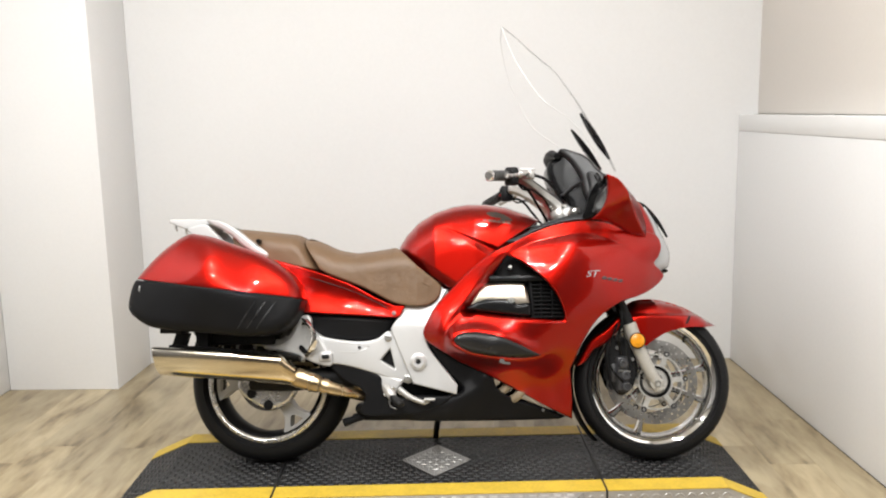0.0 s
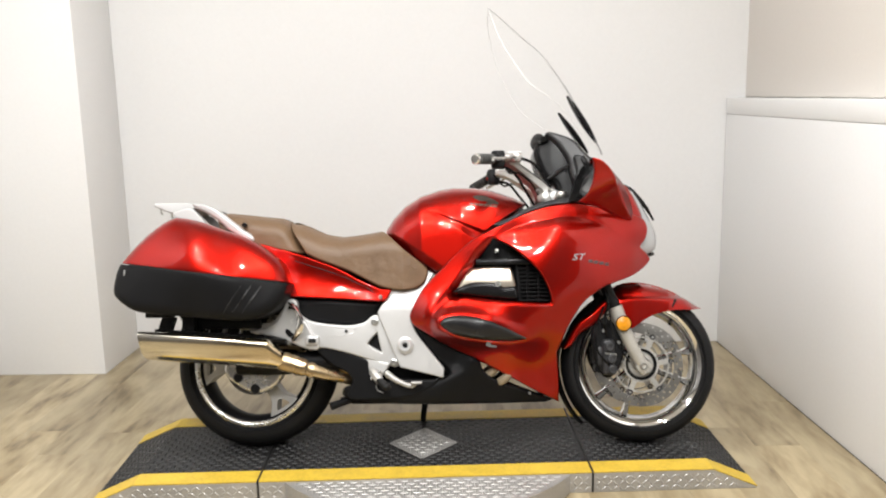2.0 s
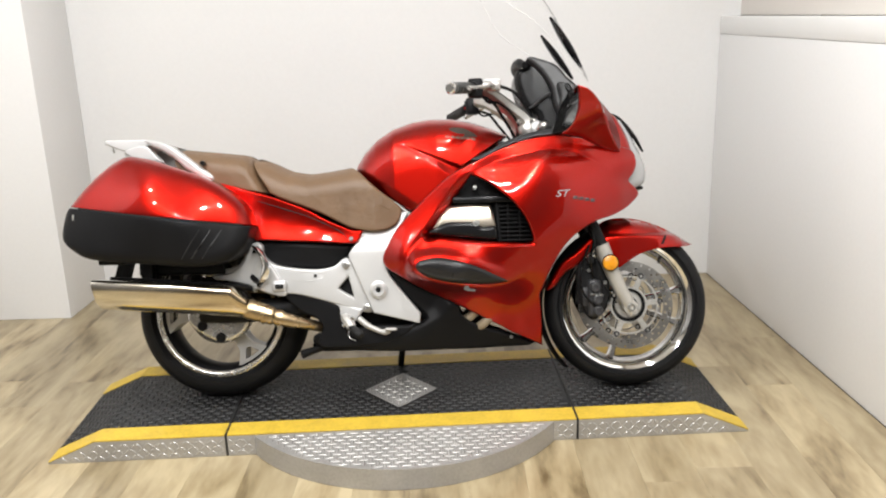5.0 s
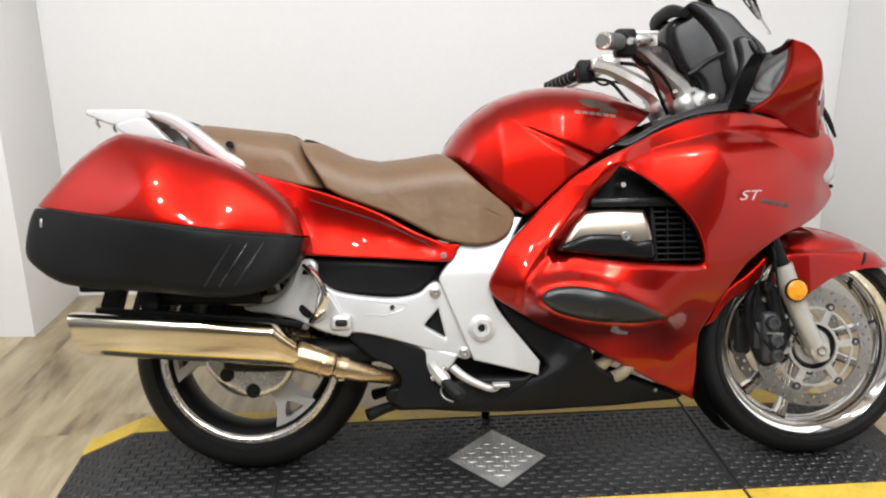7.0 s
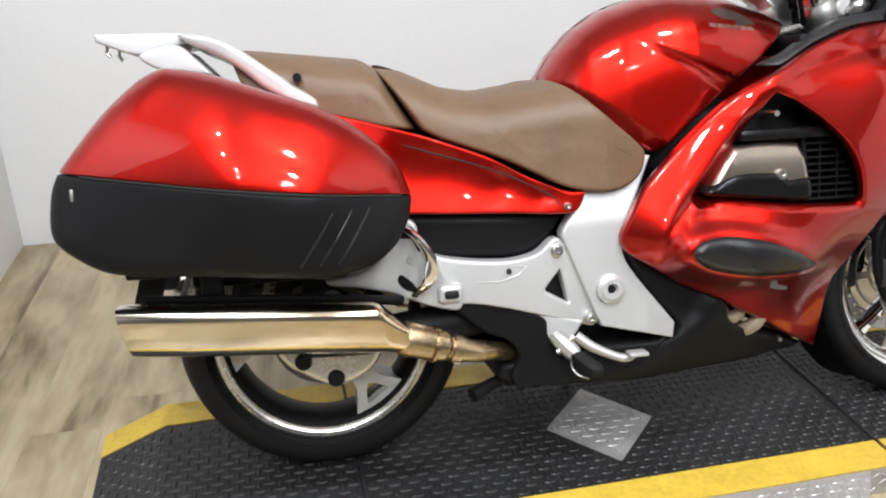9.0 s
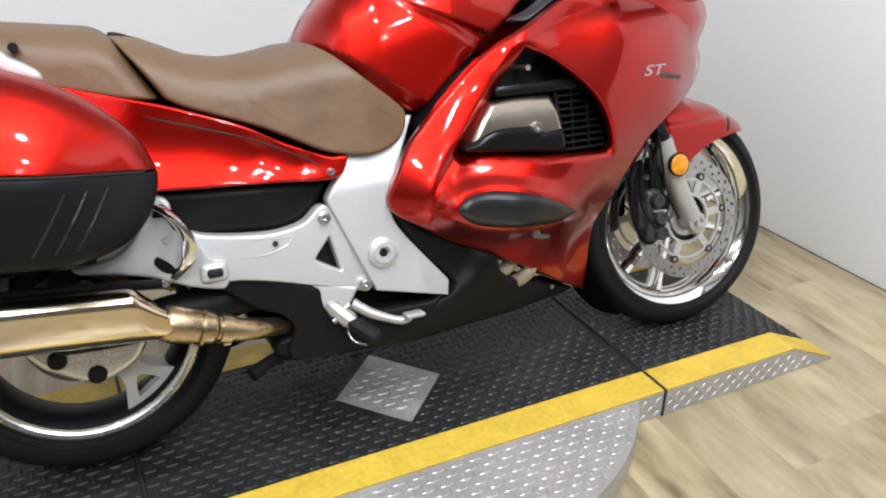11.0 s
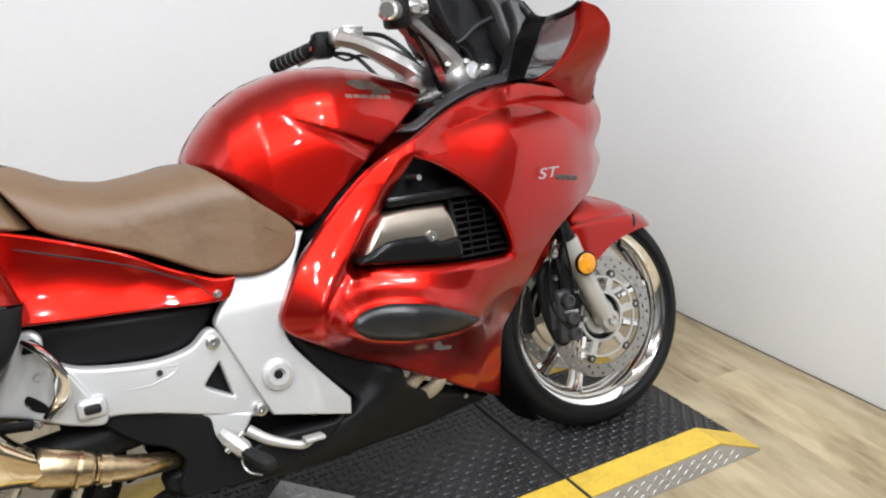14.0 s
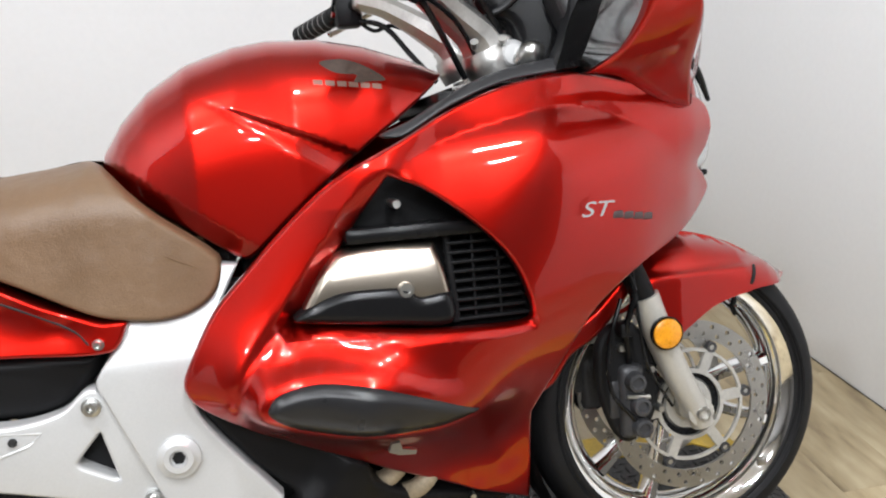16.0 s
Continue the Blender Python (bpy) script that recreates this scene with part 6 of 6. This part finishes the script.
# handlebars
POLISHED = material("polished_casting", (0.56, 0.55, 0.53, 1), 0.4, metal=1.0, vary=0.16, scale=25, fine=180, rough_vary=0.08)
RIB = material("worn_grip_edge", (0.2, 0.2, 0.195, 1), 0.5, vary=0.2, scale=60)
bars = group("handlebars", "cast handlebars with black grips and switchgear")
for s in (-1, 1):
    up = 0.006 * s
    P3 = lambda x, y, z: (x, s * y, z + up)
    span = lambda f, r0=0.0: P3(0.172 - 0.061 * f, 0.262 + 0.108 * f, 1.073 - 0.019 * f)
    part("riser", tube([P3(0.383, 0.1, 0.93), P3(0.368, 0.101, 0.96), P3(0.35, 0.106, 0.99), P3(0.295, 0.125, 1.033), P3(0.25, 0.15, 1.065), P3(0.215, 0.178, 1.082)], [0.042, 0.041, 0.037, 0.031, 0.027, 0.027], 8, flat=0.72), POLISHED, bars, "cast silver handlebar riser", sharp=25)
    lo, hi = P3(0.355, 0.075, 0.925), P3(0.412, 0.132, 0.985)
    part("clamp_block", box(tuple(map(min, lo, hi)), tuple(map(max, lo, hi)), 0.012, seg=3), POLISHED, bars, "cast clamp block at the foot of the riser")
    part("riser_clamp", tube([P3(0.384, 0.1, 0.925), P3(0.376, 0.1, 0.945), P3(0.368, 0.101, 0.965)], [0.041, 0.044, 0.041], 20), POLISHED, bars)
    part("clamp_cap", lathe(0.405, 0.945, [(0, s * 0.145), (0.016, s * 0.144), (0.024, s * 0.136), (0.026, s * 0.12), (0.022, s * 0.08), (0, s * 0.08)], 18), SILVER, bars)
    for q in ((0.345, 0.13, 0.965), (0.39, 0.135, 0.968)):
        part("clamp_bolt", tube([P3(*q), P3(q[0] - 0.004, q[1] + 0.012, q[2] + 0.008)], 0.0065, 10, smooth_n=0), STEEL, bars)
    part("bar_clamp", box(tuple(min(a, b) for a, b in zip(P3(0.195, 0.165, 1.068), P3(0.235, 0.205, 1.105))), tuple(max(a, b) for a, b in zip(P3(0.195, 0.165, 1.068), P3(0.235, 0.205, 1.105))), 0.009, seg=3), POLISHED, bars)
    part("bar", tube([P3(0.222, 0.172, 1.085), P3(0.195, 0.22, 1.08), span(0.0), span(1.0)], 0.011, 12), BLACK_METAL, bars)
    grip = part("grip", tube([span(-0.08), span(0.0), span(0.96), span(1.0)], [0.017, 0.0175, 0.0175, 0.015], 16), GRIP, bars, "black ribbed rubber grip")
    part("grip_flange", tube([span(-0.1), span(-0.06)], 0.023, 18, smooth_n=0), GRIP, grip)
    for k in range(6):
        f = 0.1 + k * 0.15
        part("grip_ring", tube([span(f), span(f + 0.1)], [0.0195, 0.0192], 16, smooth_n=0), GRIP, grip)
        part("grip_edge", tube([span(f + 0.1), span(f + 0.112)], 0.0199, 16, smooth_n=0), RIB, grip, "pale worn rib")
    part("bar_end", tube([span(1.0), span(1.03), span(1.13), span(1.18)], [0.013, 0.0185, 0.0195, 0.014], 16), CHROME if s < 0 else BLACK_METAL, bars, "chrome bar-end weight" if s < 0 else "black bar-end weight")
    a, c = P3(0.164, 0.21, 1.042), P3(0.216, 0.256, 1.108)
    part("switch_box", box(tuple(map(min, a, c)), tuple(map(max, a, c)), 0.01), BLACK_PLASTIC, bars, "black switch housing")
    for q in ((0.172, 0.228, 1.09), (0.17, 0.24, 1.068)):
        part("switch_button", tube([P3(*q), P3(q[0] - 0.012, q[1] - 0.002, q[2] + 0.002)], 0.006, 8, smooth_n=0), BLACK_GLOSS if q[2] > 1.08 else RED, bars)
    a, c = P3(0.225, 0.165, 1.072), P3(0.278, 0.21, 1.104)
    res = part("reservoir", box(tuple(map(min, a, c)), tuple(map(max, a, c)), 0.005), ALU, bars, "square cast fluid reservoir")
    a, c = P3(0.223, 0.163, 1.102), P3(0.28, 0.212, 1.11)
    part("reservoir_lid", box(tuple(map(min, a, c)), tuple(map(max, a, c)), 0.003), SILVER, res)
    part("lever_perch", tube([P3(0.205, 0.2, 1.083), P3(0.235, 0.205, 1.088), P3(0.252, 0.225, 1.084)], [0.019, 0.016, 0.012], 12), POLISHED, bars)
    part("lever", tube([P3(0.252, 0.225, 1.084), P3(0.24, 0.27, 1.076), P3(0.19, 0.345, 1.058), P3(0.165, 0.378, 1.052)], [0.008, 0.0075, 0.006, 0.008], 10), ALU, bars, "aluminium control lever")
    part("hose", tube([P3(0.275, 0.18, 1.09), P3(0.325, 0.15, 1.075), P3(0.375, 0.12, 1.02), P3(0.41, 0.1, 0.94)], 0.006, 8), BLACK_GLOSS, bars, "black hydraulic hose")
    part("cable", tube([P3(0.2, 0.225, 1.055), P3(0.25, 0.18, 1.035), P3(0.29, 0.15, 0.98), P3(0.33, 0.11, 0.92)], 0.0055, 8), BLACK_GLOSS, bars, "black control cable")
    part("wire_loom", tube([P3(0.21, 0.23, 1.052), P3(0.235, 0.2, 1.03), P3(0.265, 0.175, 1.035), P3(0.32, 0.135, 1.0), P3(0.36, 0.11, 0.93)], 0.004, 8), BLACK_GLOSS, bars, "black wire loom")
    part("fork_cap", tube([P3(0.43, 0.1, 0.915), P3(0.424, 0.1, 0.938)], [0.022, 0.02], 14, smooth_n=0), STEEL, bars)
part("top_bridge", box((0.36, -0.12, 0.9), (0.45, 0.12, 0.922), 0.008), ALU, bars)
part("cockpit_tray", box((0.26, -0.205, 0.86), (0.56, 0.205, 0.89), 0.012), BLACK_PLASTIC, fairing, "black tray under the handlebars")
part("ignition_cover", tube([(0.41, -0.14, 0.93), (0.43, -0.15, 0.945), (0.45, -0.15, 0.945)], [0.012, 0.02, 0.012], 12), STEEL, bars)

# rear caliper, swing arm, stand
part("swing_arm", tube([(-0.3, -0.13, 0.35), (-0.5, -0.145, 0.33), (-0.68, -0.15, 0.315), (-0.8, -0.145, 0.312)], [0.04, 0.04, 0.036, 0.03], 14), BLACK_METAL, bike, "black cast swing arm")
cal = part("rear_caliper", panel([(-0.86, 0.3), (-0.84, 0.345), (-0.78, 0.36), (-0.7, 0.34), (-0.635, 0.3), (-0.65, 0.25), (-0.69, 0.22), (-0.745, 0.208), (-0.8, 0.235), (-0.838, 0.26)], 0.135, round_r=0.015, step=0.014, flat_back=0.085), ALU, bike, "silver rear brake caliper bracket")
for px, pz in ((-0.803, 0.27), (-0.738, 0.228)):
    part("caliper_bolt", lathe(px, pz, [(0, -0.142), (0.014, -0.142), (0.018, -0.138), (0.02, -0.12)], 16), BLACK_METAL, cal)
part("drive_housing", lathe(RX, RZ, [(0, 0.13), (0.06, 0.13), (0.085, 0.11), (0.09, 0.075), (0.05, 0.07), (0, 0.07)], 30), ALU, bike)
stand = group("side_stand", "black side stand holding the leaning motorcycle")
part("leg", tube([(-0.1, 0.17, 0.2), (-0.12, 0.22, 0.1), (-0.13, 0.262, -0.045)], [0.014, 0.012, 0.011], 12), BLACK_METAL, stand)
part("stand_foot", box((-0.16, 0.235, -0.07), (-0.1, 0.29, -0.058), 0.003), BLACK_METAL, stand)
centre = group("centre_stand", "black folded centre stand")
for s in (-1, 1):
    part("stand_leg", tube([(-0.3, s * 0.11, 0.2), (-0.4, s * 0.12, 0.175), (-0.45, s * 0.14, 0.16)], [0.014, 0.013, 0.016], 12), BLACK_METAL, centre)

# lettering on the fairing: two readable letters, then bars for the rest
def letters(text, size, mat, parent, m):
    c = bpy.data.curves.new("letters", "FONT")
    c.body, c.size, c.extrude, c.shear = text, size, 0.0006, 0.35
    tmp = new("letters_tmp", c)
    me = bpy.data.meshes.new_from_object(tmp.evaluated_get(bpy.context.evaluated_depsgraph_get()))
    bpy.data.objects.remove(tmp)
    for v in me.vertices:
        v.co.x *= 1.28
    ob = new("emblem_letters", me)
    me.materials.append(mat)
    ob.parent = parent
    ob.matrix_local = m
    return tagged(ob, label="silver model letters ST")


def fair_y(x, z):
    return float(fairing_depth(np.array([x]), np.array([z]))[0])


nx = (fair_y(0.52, 0.7) - fair_y(0.46, 0.7)) / 0.06
turn = math.degrees(math.atan(nx))
emblem = letters("ST", 0.032, GREY_LETTER, fairing, pose(0.447, -fair_y(0.447, 0.7) - 0.0035, 0.688, 90, 0, turn))
for k in range(4):
    x0, z0 = 0.509 + k * 0.0205, 0.6855 - k * 0.0032
    part("emblem_bar", box((x0, -fair_y(x0 + 0.007, z0) - 0.0022, z0 - 0.0055), (x0 + 0.018, -fair_y(x0 + 0.007, z0) + 0.004, z0 + 0.0055), 0.001), DARK_LETTER, fairing, "dark model lettering bar")

# the body is a little wider the higher up it is
for ob in bike.children_recursive:
    if ob.type != "MESH" or ob is emblem:
        continue
    for v in ob.data.vertices:
        y, z = v.co.y, v.co.z
        k = min(1.0, abs(y) / 0.15)
        k = k * k * (3 - 2 * k)
        f = min(1.0, max(0.0, (z - 0.62) / 0.2))
        f = f * f * (3 - 2 * f)
        w = -max(k, f) if y < 0 else (1 - f) * k - f
        v.co.y = y + 0.0349 * z * w
        v.co.z = z - 0.0349 * y * w
emblem.location.y -= 0.0349 * 0.69
emblem.location.z -= 0.0349 * 0.26

# ---- floor planks ----
PW, PL = 0.182, 1.22
b = box((-PW / 2 + 0.0001, -PL / 2 + 0.0001, -0.007), (PW / 2 - 0.0001, PL / 2 - 0.0001, 0.0), 0.0004, seg=1)
me = bpy.data.meshes.new("plank")
b.to_mesh(me)
b.free()
me.materials.append(WOOD)
random.seed(5)
for i in range(26):
    off = random.random() * PL
    for j in range(9):
        x, y = LEFT + (i + 0.5) * PW, FRONT - 0.6 + off + j * PL
        if x < 2.2 and FRONT - 0.3 < y < BACK + 0.5:
            p = new("plank", me)
            p.parent = floor
            p.location = (x, y, 0)
